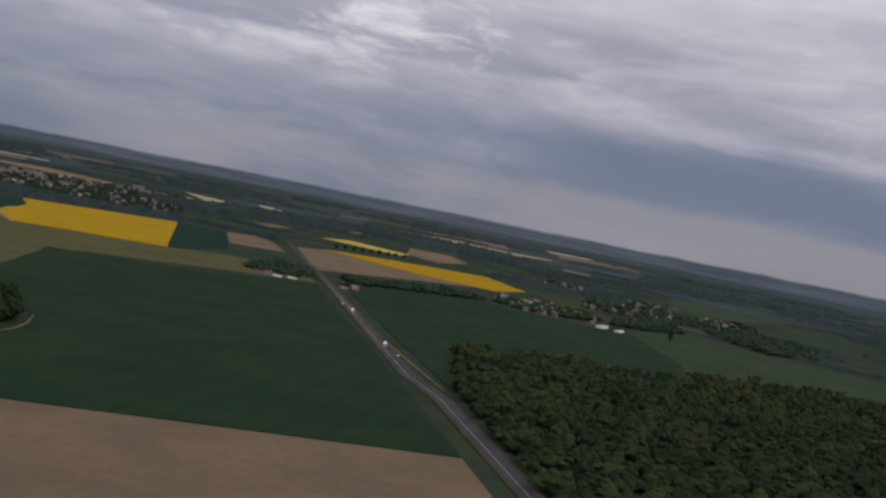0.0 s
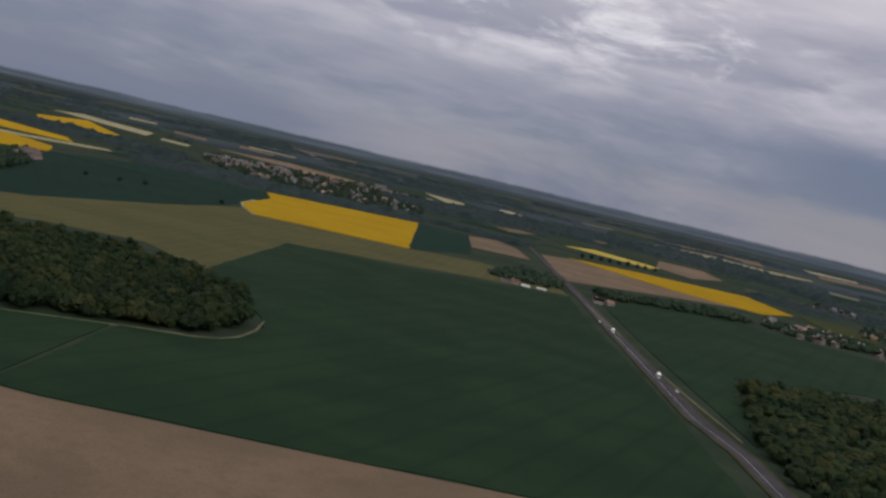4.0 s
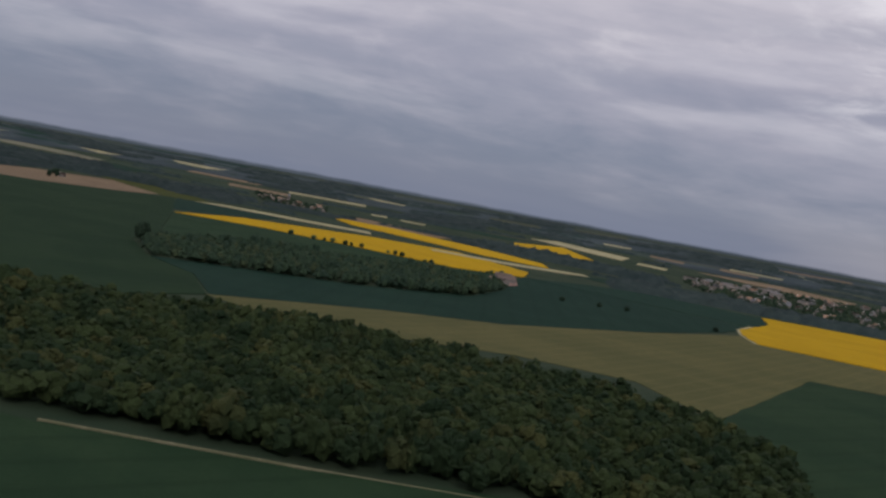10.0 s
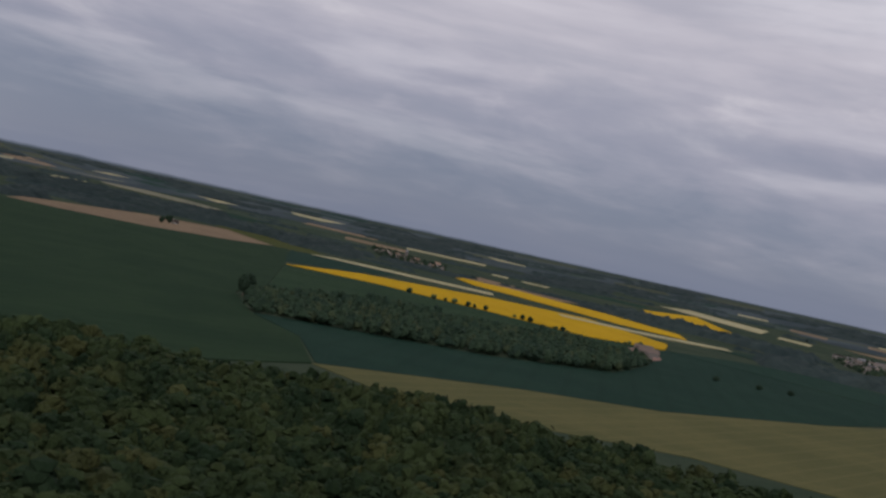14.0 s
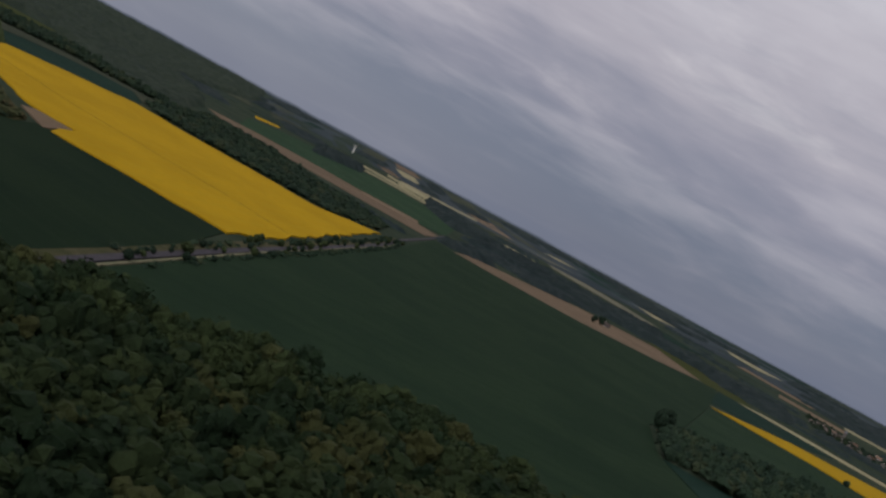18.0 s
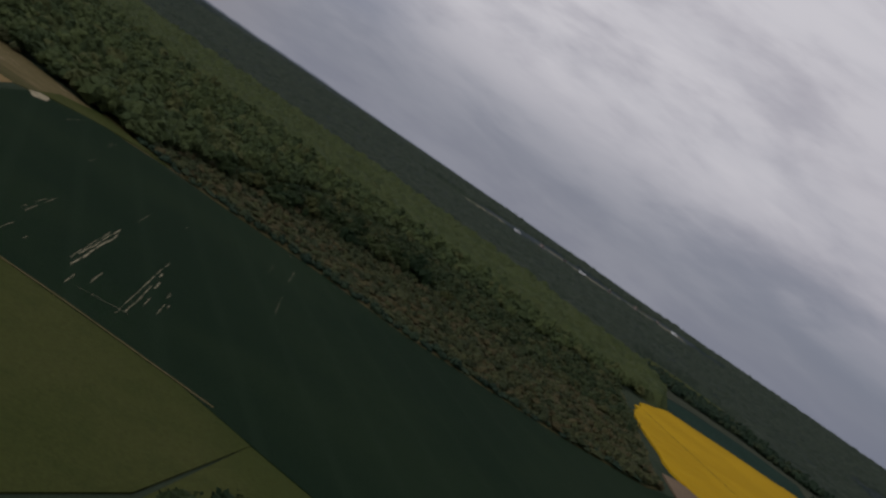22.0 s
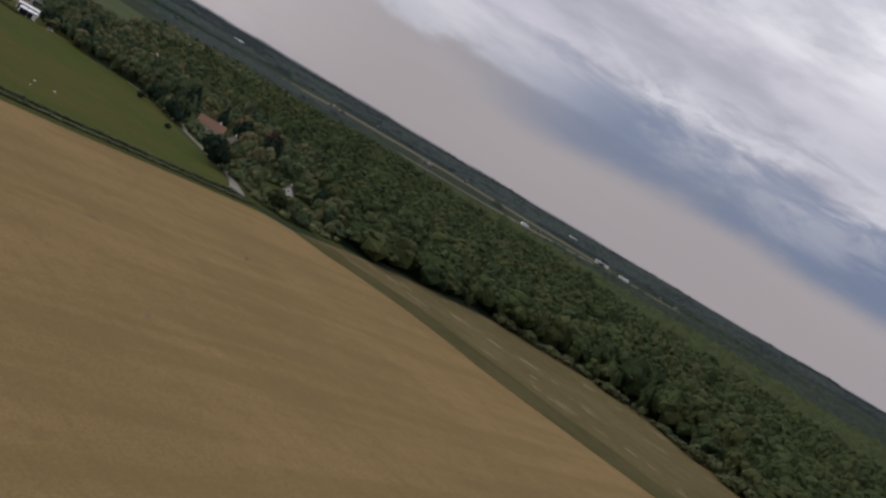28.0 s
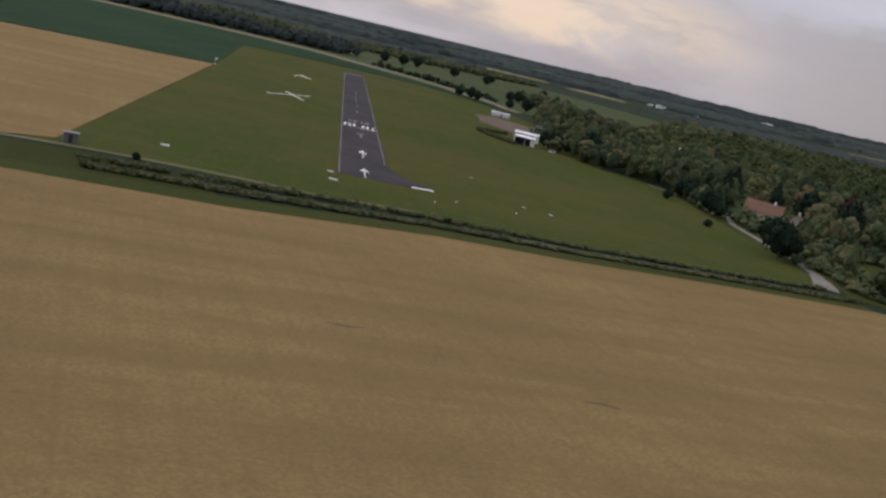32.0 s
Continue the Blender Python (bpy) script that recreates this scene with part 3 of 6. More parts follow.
def crown(seed, blobs, leaves, slim=1.0, low=0.12, leaf=0.16, fine=True, cone=0.0):
    """A crown: a ragged core, uneven clumps of leaves all over it and loose leaf sprays, about 1 wide in radius, from low to 1 high."""
    rng = np.random.default_rng(seed)
    half = (0.96 - low) / 2
    ball, ball_f = (BALL_V, BALL_F) if fine and blobs > 10 else (ICO_V, ICO_F)
    v = ball * (1 + rng.uniform(-0.30, 0.22, (len(ball), 1)))
    v = v * np.array([0.70, 0.70, half * 0.92]) + np.array([0, 0, low + half * 0.95])
    vs, fs, n = [v], [ball_f], len(ball)
    for i in range(blobs):
        a = i * 2.4 + rng.uniform(-0.7, 0.7)
        tilt = rng.uniform(-0.25, 1.0) if i else 0.95
        out = math.sqrt(1 - min(tilt, 0.98) ** 2) * rng.uniform(0.55, 0.82)
        centre = np.array([math.cos(a) * out, math.sin(a) * out, low + half + tilt * half * rng.uniform(0.62, 0.92)])
        size = rng.uniform(0.20, 0.44)
        v = ICO_V * (1 + rng.uniform(-0.38, 0.34, (12, 1))) * size
        v[:, 2] *= 0.58
        vs.append(v + centre)
        fs.append(ICO_F + n)
        n += 12
    if leaves:
        d = rng.normal(size=(leaves, 3))
        d[:, 2] = np.abs(d[:, 2]) * 0.9 - 0.15
        d /= np.linalg.norm(d, axis=1)[:, None]
        at = d * np.array([0.90, 0.90, half]) * rng.uniform(0.86, 1.22, (leaves, 1)) + np.array([0, 0, low + half])
        a1, a2 = rng.normal(size=(2, leaves, 3)) * leaf
        a1[:, 2] *= 0.5
        a2[:, 2] *= 0.5
        idx = np.arange(leaves)[:, None] * 4 + n
        fs.append(np.concatenate([idx + [0, 1, 2], idx + [0, 2, 3]]))
        vs.append(np.stack([at - a1, at + a2, at + a1, at - a2], 1).reshape(-1, 3))
    v = np.concatenate(vs)
    if cone:
        v[:, :2] *= np.clip(1.25 - cone * v[:, 2:3], 0.08, 2)
    v[:, :2] *= slim
    return v, np.concatenate(fs)


NEAR = [crown(s, 8, 36, low=0.04, leaf=0.085) for s in range(8)] + [crown(8, 6, 36, 0.66, 0.02, 0.08, True, 1.0)]
CLOSE = [crown(80 + s, 13, 300, (0.85, 1.0, 1.1)[s % 3], 0.04, 0.05) for s in range(5)]
GARDEN = [crown(60 + s, 9, 40, 1.0 if s % 2 else 0.8, 0.03, 0.08) for s in range(5)] + [crown(66 + s, 4, 36, 0.5 + 0.12 * s, 0.02, 0.06, True, 0.9 + 0.1 * s) for s in range(3)]
MIDDLE = [crown(20 + s, 2, 6, (0.8, 1.0, 1.1)[s % 3], 0.03, 0.14, False, 0.35 * (s % 2)) for s in range(8)]


def grid_in(poly, step, seed, jitter=0.42):
    rng = np.random.default_rng(seed)
    xs, ys = [p[0] for p in poly], [p[1] for p in poly]
    gx, gy = np.meshgrid(np.arange(float(min(xs)), max(xs), step), np.arange(float(min(ys)), max(ys), step))
    xy = np.stack([gx.ravel(), gy.ravel()], 1)
    xy[:, 0] += (np.arange(len(xy)) // gx.shape[1] % 2) * step * 0.5
    xy = xy + rng.uniform(-jitter, jitter, xy.shape) * step
    return xy[inside(xy, poly)], rng


def forest(name, poly, step, shapes, tall, material, label, seed=1, clear=(), category="forest", wide=0.62):
    many = [scaled(p) for p in (poly if isinstance(poly[0], list) else [poly])]
    found = [grid_in(p, step, seed + i) for i, p in enumerate(many)]
    xy, rng = np.concatenate([f[0] for f in found]), found[0][1]
    for x0, y0, rad in clear:
        xy = xy[np.hypot(xy[:, 0] - x0 * U, xy[:, 1] - y0 * U) > rad]
    n = len(xy)
    if not n:
        return None
    h = rng.uniform(*tall, n) * (0.9 + 0.2 * np.sin(xy[:, 0] * 0.021 + seed) * np.cos(xy[:, 1] * 0.017))
    rad = step * wide * rng.uniform(0.66, 1.32, n)
    h *= (rad / (step * wide)) ** 0.45
    ang = rng.uniform(0, 6.283, n)
    ground = gz_array(xy)
    pick = rng.integers(0, len(shapes), n)
    vs, fs, base = [], [], 0
    own = rng.random(n)
    tints = []
    for k, (sv, sf) in enumerate(shapes):
        who = np.nonzero(pick == k)[0]
        if not len(who):
            continue
        c, s = np.cos(ang[who])[:, None], np.sin(ang[who])[:, None]
        x = (sv[:, 0] * c - sv[:, 1] * s) * rad[who][:, None] + xy[who, 0][:, None]
        y = (sv[:, 0] * s + sv[:, 1] * c) * rad[who][:, None] + xy[who, 1][:, None]
        z = sv[:, 2] * h[who][:, None] + ground[who][:, None]
        vs.append(np.stack([x, y, z], -1).reshape(-1, 3))
        tints.append(np.repeat(own[who], len(sv)))
        fs.append((sf[None] + (np.arange(len(who)) * len(sv))[:, None, None] + base).reshape(-1, 3))
        base += len(who) * len(sv)
    ob = new(name, tri_mesh(name, np.concatenate(vs), np.concatenate(fs), material, False, np.concatenate(tints)))
    return tagged(ob, label, category, "", "stuff")


def canopy(name, poly, step, tall, material, label, seed=1, clear=(), category="forest"):
    """A far forest seen over its tree tops: one uneven roof of crowns that drops to the ground at its edges."""
    many = [scaled(p) for p in (poly if isinstance(poly[0], list) else [poly])]
    rng = np.random.default_rng(seed)
    vs, fs, tints, base = [], [], [], 0
    for p in many:
        xs, ys = [q[0] for q in p], [q[1] for q in p]
        nx, ny = int((max(xs) - min(xs)) / step) + 3, int((max(ys) - min(ys)) / step) + 3
        gx, gy = np.meshgrid(min(xs) - step + np.arange(nx) * step, min(ys) - step + np.arange(ny) * step)
        xy = np.stack([gx.ravel(), gy.ravel()], 1) + rng.uniform(-0.36, 0.36, (nx * ny, 2)) * step
        wooded = inside(xy, p)
        for x0, y0, rad in clear:
            wooded &= np.hypot(xy[:, 0] - x0 * U, xy[:, 1] - y0 * U) > rad
        h = rng.uniform(*tall, nx * ny) * rng.uniform(0.4, 1.1, nx * ny) * (0.85 + 0.15 * np.sin(xy[:, 0] * 0.013 + seed) * np.cos(xy[:, 1] * 0.017))
        z = gz_array(xy) + np.where(wooded, h, -1.0)
        grid = np.arange(nx * ny).reshape(ny, nx)
        a, b, c, d = grid[:-1, :-1].ravel(), grid[:-1, 1:].ravel(), grid[1:, 1:].ravel(), grid[1:, :-1].ravel()
        tri = np.concatenate([np.stack([a, b, c], 1), np.stack([a, c, d], 1)])
        tri = tri[wooded[tri].any(1)]
        used_v, tri = np.unique(tri, return_inverse=True)
        vs.append(np.column_stack([xy, z])[used_v])
        tints.append(rng.random(len(used_v)))
        fs.append(tri.reshape(-1, 3) + base)
        base += len(used_v)
    ob = new(name, tri_mesh(name, np.concatenate(vs), np.concatenate(fs), material, True, np.concatenate(tints)))
    return tagged(ob, label, category, "", "stuff")


def trunk_mesh(seed, material, height):
    """A tapered trunk with four limbs."""
    rng = random.Random(seed)
    vs, fs = [], []

    def tube(p, q, r0, r1):
        n = len(vs)
        d = (Vector(q) - Vector(p)).normalized()
        a = d.orthogonal().normalized()
        b = d.cross(a)
        for c, r in ((p, r0), (q, r1)):
            for i in range(6):
                vs.append(Vector(c) + (a * math.cos(i * 1.0472) + b * math.sin(i * 1.0472)) * r)
        fs.extend([(n + i, n + (i + 1) % 6, n + 6 + (i + 1) % 6, n + 6 + i) for i in range(6)])

    tube((0, 0, -0.2), (0.02 * height, 0, height * 0.45), height * 0.032, height * 0.02)
    for i in range(4):
        a = i * 1.57 + rng.uniform(-0.4, 0.4)
        tube((0.02 * height, 0, height * 0.4), (math.cos(a) * height * 0.2, math.sin(a) * height * 0.2, height * rng.uniform(0.6, 0.75)), height * 0.016, height * 0.006)
    return mesh_of("trunk", vs, fs, material)


def tree_model(seed, material, label, slim=0.42, blobs=14, leaves=200, low=0.2, cone=0.0):
    """A single tree of height 1: trunk and crown."""
    ob = new("tree")
    part("trunk", trunk_mesh(seed, M["bark"], 1.0), None, ob)
    v, f = crown(100 + seed, blobs, leaves, slim, low, 0.09, True, cone)
    part("crown", tri_mesh("crown", v, f, material, True, np.full(len(v), 0.37)), None, ob)
    return tagged(ob, label, "tree")


TREES = {}


def tree(kind, x, y, h, turn=0.0, group="", wide=1.0):
    """A tree of that kind, copied from the first of its kind."""
    x, y = x * U, y * U
    m = Matrix.LocRotScale((x, y, gz(x, y)), Euler((0, 0, turn)), (h * wide, h * wide, h))
    if kind not in TREES:
        seed, leaf, label, slim, low = KINDS[kind]
        ob = tree_model(seed, M[leaf], label, slim, low=low, cone=1.1 if kind == "conifer" else 0.0)
        ob.matrix_basis = m
        TREES[kind] = ob
        if group:
            tagged(ob, group=group)
        return ob
    first = TREES[kind]
    ob = copy_thing(first, Matrix.Identity(4))
    ob.matrix_basis = m
    if group:
        tagged(ob, group=group)
    return ob


KINDS = {
    "oak": (1, "leaf_garden", "broad green deciduous tree in full leaf", 0.42, 0.16),
    "oak_b": (2, "leaf", "rounded green deciduous tree with dense crown", 0.46, 0.14),
    "dark": (3, "leaf_dark", "dark green tree with a dense crown", 0.36, 0.1),
    "poplar": (4, "leaf_dark", "tall narrow dark poplar", 0.16, 0.06),
    "conifer": (5, "leaf_dark", "dark pointed conifer beside the houses", 0.30, 0.02),
    "blossom": (6, "leaf_pale", "pale yellow-green tree in young leaf", 0.44, 0.15),
    "red": (8, "leaf_red", "dark reddish copper-leaved tree in a garden", 0.36, 0.08),
    "tan": (9, "leaf_tan", "pale tan-flowering tree beside the villa", 0.44, 0.08),
    "bush": (7, "leaf_dark", "low round dark bush on the grass", 0.62, 0.0),
}


# ---- ground ----
rings = [0, 150, 400, 800, 1200, 1600, 1850] + list(range(1890, 5400, 65))
verts, faces = [(CX, CY, 0)], []
SECT = 160
for r in rings[1:]:
    for i in range(SECT):
        a = 2 * math.pi * i / SECT
        x, y = CX + r * math.sin(a), CY + r * math.cos(a)
        verts.append((x, y, gz(x, y)))
for i in range(SECT):
    faces.append((0, 1 + (i + 1) % SECT, 1 + i))
for k in range(len(rings) - 2):
    for i in range(SECT):
        a, b = 1 + k * SECT + i, 1 + k * SECT + (i + 1) % SECT
        faces.append((a, b, b + SECT, a + SECT))
ground = tagged(new("ground", mesh_of("ground", verts, faces, M["ground"], True)), "gently rising green farmland reaching to the hills", "ground", "", "structure")

# the far land behind the last fields; its blue-grey colour stands in for haze
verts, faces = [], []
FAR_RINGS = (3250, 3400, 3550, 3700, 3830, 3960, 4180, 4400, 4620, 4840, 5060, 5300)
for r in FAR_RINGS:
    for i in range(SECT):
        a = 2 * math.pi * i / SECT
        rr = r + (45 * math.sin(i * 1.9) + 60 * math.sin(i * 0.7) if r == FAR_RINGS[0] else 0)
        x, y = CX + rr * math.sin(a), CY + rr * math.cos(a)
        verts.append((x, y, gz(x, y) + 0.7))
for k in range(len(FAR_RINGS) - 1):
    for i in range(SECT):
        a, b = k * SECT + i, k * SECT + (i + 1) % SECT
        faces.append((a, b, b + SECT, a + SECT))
tagged(new("backdrop", mesh_of("backdrop", verts, faces, M["far_land"], True)), "far land at the horizon, its haze in the blue-grey colour", "backdrop", "", "structure")

# ---- fields, south and west ----
FIELDS = []


def field(name, poly, material, height, label, edge=0.0):
    FIELDS.append(poly)
    return sheet(name, poly, M[material], height, label, "field", edge)


field("rapeseed_field", [(-374, -1980), (-332, -2078), (-307, -2171), (-299, -2436), (-249, -2612), (-581, -2774), (-631, -2030)], "rape", 1.3, "bright yellow rapeseed field with a notched corner", 2)
field("soil_field", [(-703, -2758), (-769, -2815), (-819, -2700), (-848, -2462), (-724, -2435)], "soil", 0.4, "bare tan field beside the road")
field("wheat_field", [(-581, -2774), (-703, -2760), (-724, -2419), (-729, -2246), (-631, -2035)], "wheat_b", 0.6, "dark green wheat field beside yellow rapeseed")
field("meadow", [(-62, -1190), (-57, -1269), (-132, -1372), (-209, -1500), (-279, -1779), (-332, -2060), (-361, -1998), (-631, -2035), (-755, -2104), (-880, -2020), (-898, -1870), (-766, -1815), (-500, -1655), (-505, -1226), (-413, -1325), (-313, -1300), (-238, -1230), (-150, -1170)], "meadow", 0.35, "pale olive meadow band between wood and wheat")
field("wheat_field", [(-500, -1655), (-667, -1708), (-898, -1845), (-912, -1553), (-938, -1200), (-950, -965), (-963, -744), (-700, -706), (-580, -690), (-553, -692), (-547, -888), (-592, -905), (-618, -945), (-620, -1000), (-600, -1060), (-560, -1130), (-505, -1226)], "wheat", 0.65, "large dark green wheat field along the road", 1.5)
field("soil_field", [(-963, -741), (-700, -703), (-580, -687), (-553, -688), (-540, -300), (-985, -300)], "soil", 0.5, "bare tan field beyond the wheat")
field("wheat_field", [(-549, -690), (-541, -895), (-505, -874), (-430, -815), (-330, -760), (-150, -718), (-66, -700), (-225, -640), (-225, -300), (-536, -300)], "wheat", 0.55, "dark green field beside the wood")
field("meadow", [(-60, -702), (-22, -772), (-20, -826), (-36, -880), (-28, -950), (-10, -990), (-58, -1060), (-62, -1190), (-30, -872), (10, -806), (0, -745), (8, -705)], "meadow_b", 0.3, "grass at the corner of the wood")
field("wheat_field", [(-950, -1850), (-1010, -2000), (-1183, -2120), (-1419, -2011), (-1502, -2010), (-1456, -1620), (-1400, -1445), (-1240, -1500), (-1055, -1368), (-1000, -1000), (-972, -1400)], "wheat", 0.7, "dark green wheat field between road and village")
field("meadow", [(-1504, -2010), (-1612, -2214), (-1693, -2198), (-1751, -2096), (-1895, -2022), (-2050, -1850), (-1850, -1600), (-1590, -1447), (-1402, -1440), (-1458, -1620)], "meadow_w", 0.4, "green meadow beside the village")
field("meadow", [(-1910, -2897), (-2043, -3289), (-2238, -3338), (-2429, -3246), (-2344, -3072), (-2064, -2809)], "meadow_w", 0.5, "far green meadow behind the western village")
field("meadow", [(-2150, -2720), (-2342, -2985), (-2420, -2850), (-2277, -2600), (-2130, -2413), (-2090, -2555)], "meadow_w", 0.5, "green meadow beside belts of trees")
field("soil_field", [(-875, -2703), (-984, -2800), (-1326, -2504), (-1135, -2363), (-906, -2147)], "soil", 0.45, "bare tan field beyond the road bend")
field("rapeseed_field", [(-942, -2785), (-1133, -2835), (-1377, -2852), (-1430, -2601), (-1330, -2454), (-1155, -2540)], "rape", 1.35, "long yellow rapeseed field by the village", 3)
field("rapeseed_field", [(-953, -3192), (-1040, -3280), (-1206, -3150), (-1170, -3070)], "rape_far", 1.3, "far yellow rapeseed field below tree rows")
field("soil_field", [(-1239, -3429), (-1366, -3413), (-1390, -3217), (-1277, -3053), (-1201, -3174)], "soil", 0.6, "far tan field behind yellow rapeseed")
field("rapeseed_field", [(-484, -4053), (-620, -3978), (-715, -3820), (-709, -3710), (-615, -3732)], "rape_pale", 1.3, "far narrow pale yellow field behind the town")
field("rapeseed_field", [(690, -1990), (716, -2222), (582, -2510), (426, -2623), (185, -2462), (120, -2297), (190, -2152), (373, -2130), (562, -2093)], "rape", 1.3, "broad yellow rapeseed field lined with trees", 3)
field("pale_field", [(1009, -2420), (1000, -2500), (930, -2545), (800, -2612), (689, -2672), (649, -2612), (824, -2510)], "rape_pale", 1.0, "pale yellow strip of fading rapeseed")
field("rapeseed_field", [(968, -2918), (818, -2988), (540, -2950), (320, -2860), (256, -2745), (400, -2715), (560, -2760), (821, -2795)], "rape", 1.3, "long yellow rapeseed strip behind the green field")
field("pale_field", [(455, -2545), (316, -2625), (184, -2780), (156, -2735), (277, -2572), (420, -2495)], "rape_pale", 1.5, "narrow pale yellow strip")
field("rapeseed_field", [(673, -3471), (609, -3704), (356, -3364), (378, -3233), (517, -3307), (557, -3193)], "rape", 1.3, "far yellow rapeseed field with a bent outline")
field("rapeseed_field", [(766, -3809), (718, -3929), (435, -3845), (402, -3676)], "rape_pale", 1.3, "far narrow strip of pale rapeseed")
field("wheat_field", [(146, -1344), (40, -1292), (-62, -1195), (-132, -1372), (-209, -1500), (-279, -1779), (-310, -2060), (-303, -2269), (0, -2290), (120, -2290), (-14, -1916), (-60, -1713), (0, -1533)], "wheat_b", 0.5, "bluish green wheat with some haze tint field beside the wood")
field("wheat_field", [(-303, -2290), (-299, -2436), (-249, -2608), (-136, -2610), (-29, -2603), (59, -2493), (115, -2300)], "wheat_b", 0.55, "bluish green field before the southern town")
field("wheat_field", [(256, -1440), (357, -1588), (690, -1988), (562, -2090), (373, -2127), (190, -2149), (122, -2285), (40, -2016), (178, -1853), (272, -1713), (302, -1520)], "wheat", 0.45, "dark green field between the long wood and the rapeseed")
field("wheat_field", [(-36, -880), (-20, -826), (10, -826), (40, -849), (124, -913), (329, -1069), (530, -1226), (780, -1424), (1290, -1800), (1180, -1878), (1078, -2021), (1066, -2228), (1060, -2405), (690, -1985), (357, -1586), (280, -1455), (146, -1340), (40, -1290), (-62, -1190), (-60, -1060)], "wheat", 0.7, "very large dark green wheat field")
field("soil_field", [(1198, -1762), (1357, -1936), (1447, -2334), (1371, -2526), (1125, -2526), (1066, -2228), (1078, -2021), (1177, -1878)], "soil", 0.4, "long strip of bare tan soil")
field("meadow", [(1508, -2576), (1359, -2657), (1161, -2594), (1016, -2476), (1035, -2365), (1371, -2520)], "meadow_b", 0.5, "far green meadow beyond the tan strip")
field("wheat_field", [(760, -2050), (1066, -2420), (1000, -2440), (820, -2510), (716, -2222)], "wheat_b", 0.5, "green wheat field behind the rapeseed")


def strip(poly, material, label):
    """A far field: a long thin strip, lying across the line of sight."""
    mx, my = sum(p[0] for p in poly) / len(poly), sum(p[1] for p in poly) / len(poly)
    away = Vector((mx + 600, my + 400)).normalized()
    thin = []
    for px, py in poly:
        d = Vector((px - mx, py - my))
        k = d.dot(away) * (0.5 if material == "rape_pale" else 0.3)
        thin.append((px - away.x * k, py - away.y * k))
    return field("far_field", thin, material, 0.9, label)


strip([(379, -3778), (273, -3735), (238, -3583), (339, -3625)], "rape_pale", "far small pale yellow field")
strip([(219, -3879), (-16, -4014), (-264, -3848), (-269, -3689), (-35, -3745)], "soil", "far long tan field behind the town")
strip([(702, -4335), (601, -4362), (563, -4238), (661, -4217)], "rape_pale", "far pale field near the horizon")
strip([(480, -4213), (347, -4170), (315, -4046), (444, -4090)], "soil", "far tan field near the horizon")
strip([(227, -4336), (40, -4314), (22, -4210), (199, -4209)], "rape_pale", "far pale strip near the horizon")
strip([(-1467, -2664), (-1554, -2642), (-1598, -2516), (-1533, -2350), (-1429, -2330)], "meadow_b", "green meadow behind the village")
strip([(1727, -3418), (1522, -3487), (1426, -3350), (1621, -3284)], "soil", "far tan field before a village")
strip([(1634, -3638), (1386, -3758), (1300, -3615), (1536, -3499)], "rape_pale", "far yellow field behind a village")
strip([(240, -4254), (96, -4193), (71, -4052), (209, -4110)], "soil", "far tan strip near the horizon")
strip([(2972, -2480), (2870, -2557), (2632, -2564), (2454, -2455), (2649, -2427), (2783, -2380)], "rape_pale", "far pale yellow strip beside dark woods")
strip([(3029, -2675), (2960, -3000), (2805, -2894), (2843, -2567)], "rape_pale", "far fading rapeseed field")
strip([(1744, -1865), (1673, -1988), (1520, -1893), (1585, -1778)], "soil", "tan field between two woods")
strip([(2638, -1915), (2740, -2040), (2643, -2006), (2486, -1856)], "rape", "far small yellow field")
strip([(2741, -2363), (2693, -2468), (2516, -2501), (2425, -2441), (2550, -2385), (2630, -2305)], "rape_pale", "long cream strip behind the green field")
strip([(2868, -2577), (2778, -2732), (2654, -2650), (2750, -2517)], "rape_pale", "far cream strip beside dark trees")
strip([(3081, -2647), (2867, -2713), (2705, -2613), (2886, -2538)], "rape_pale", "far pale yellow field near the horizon")

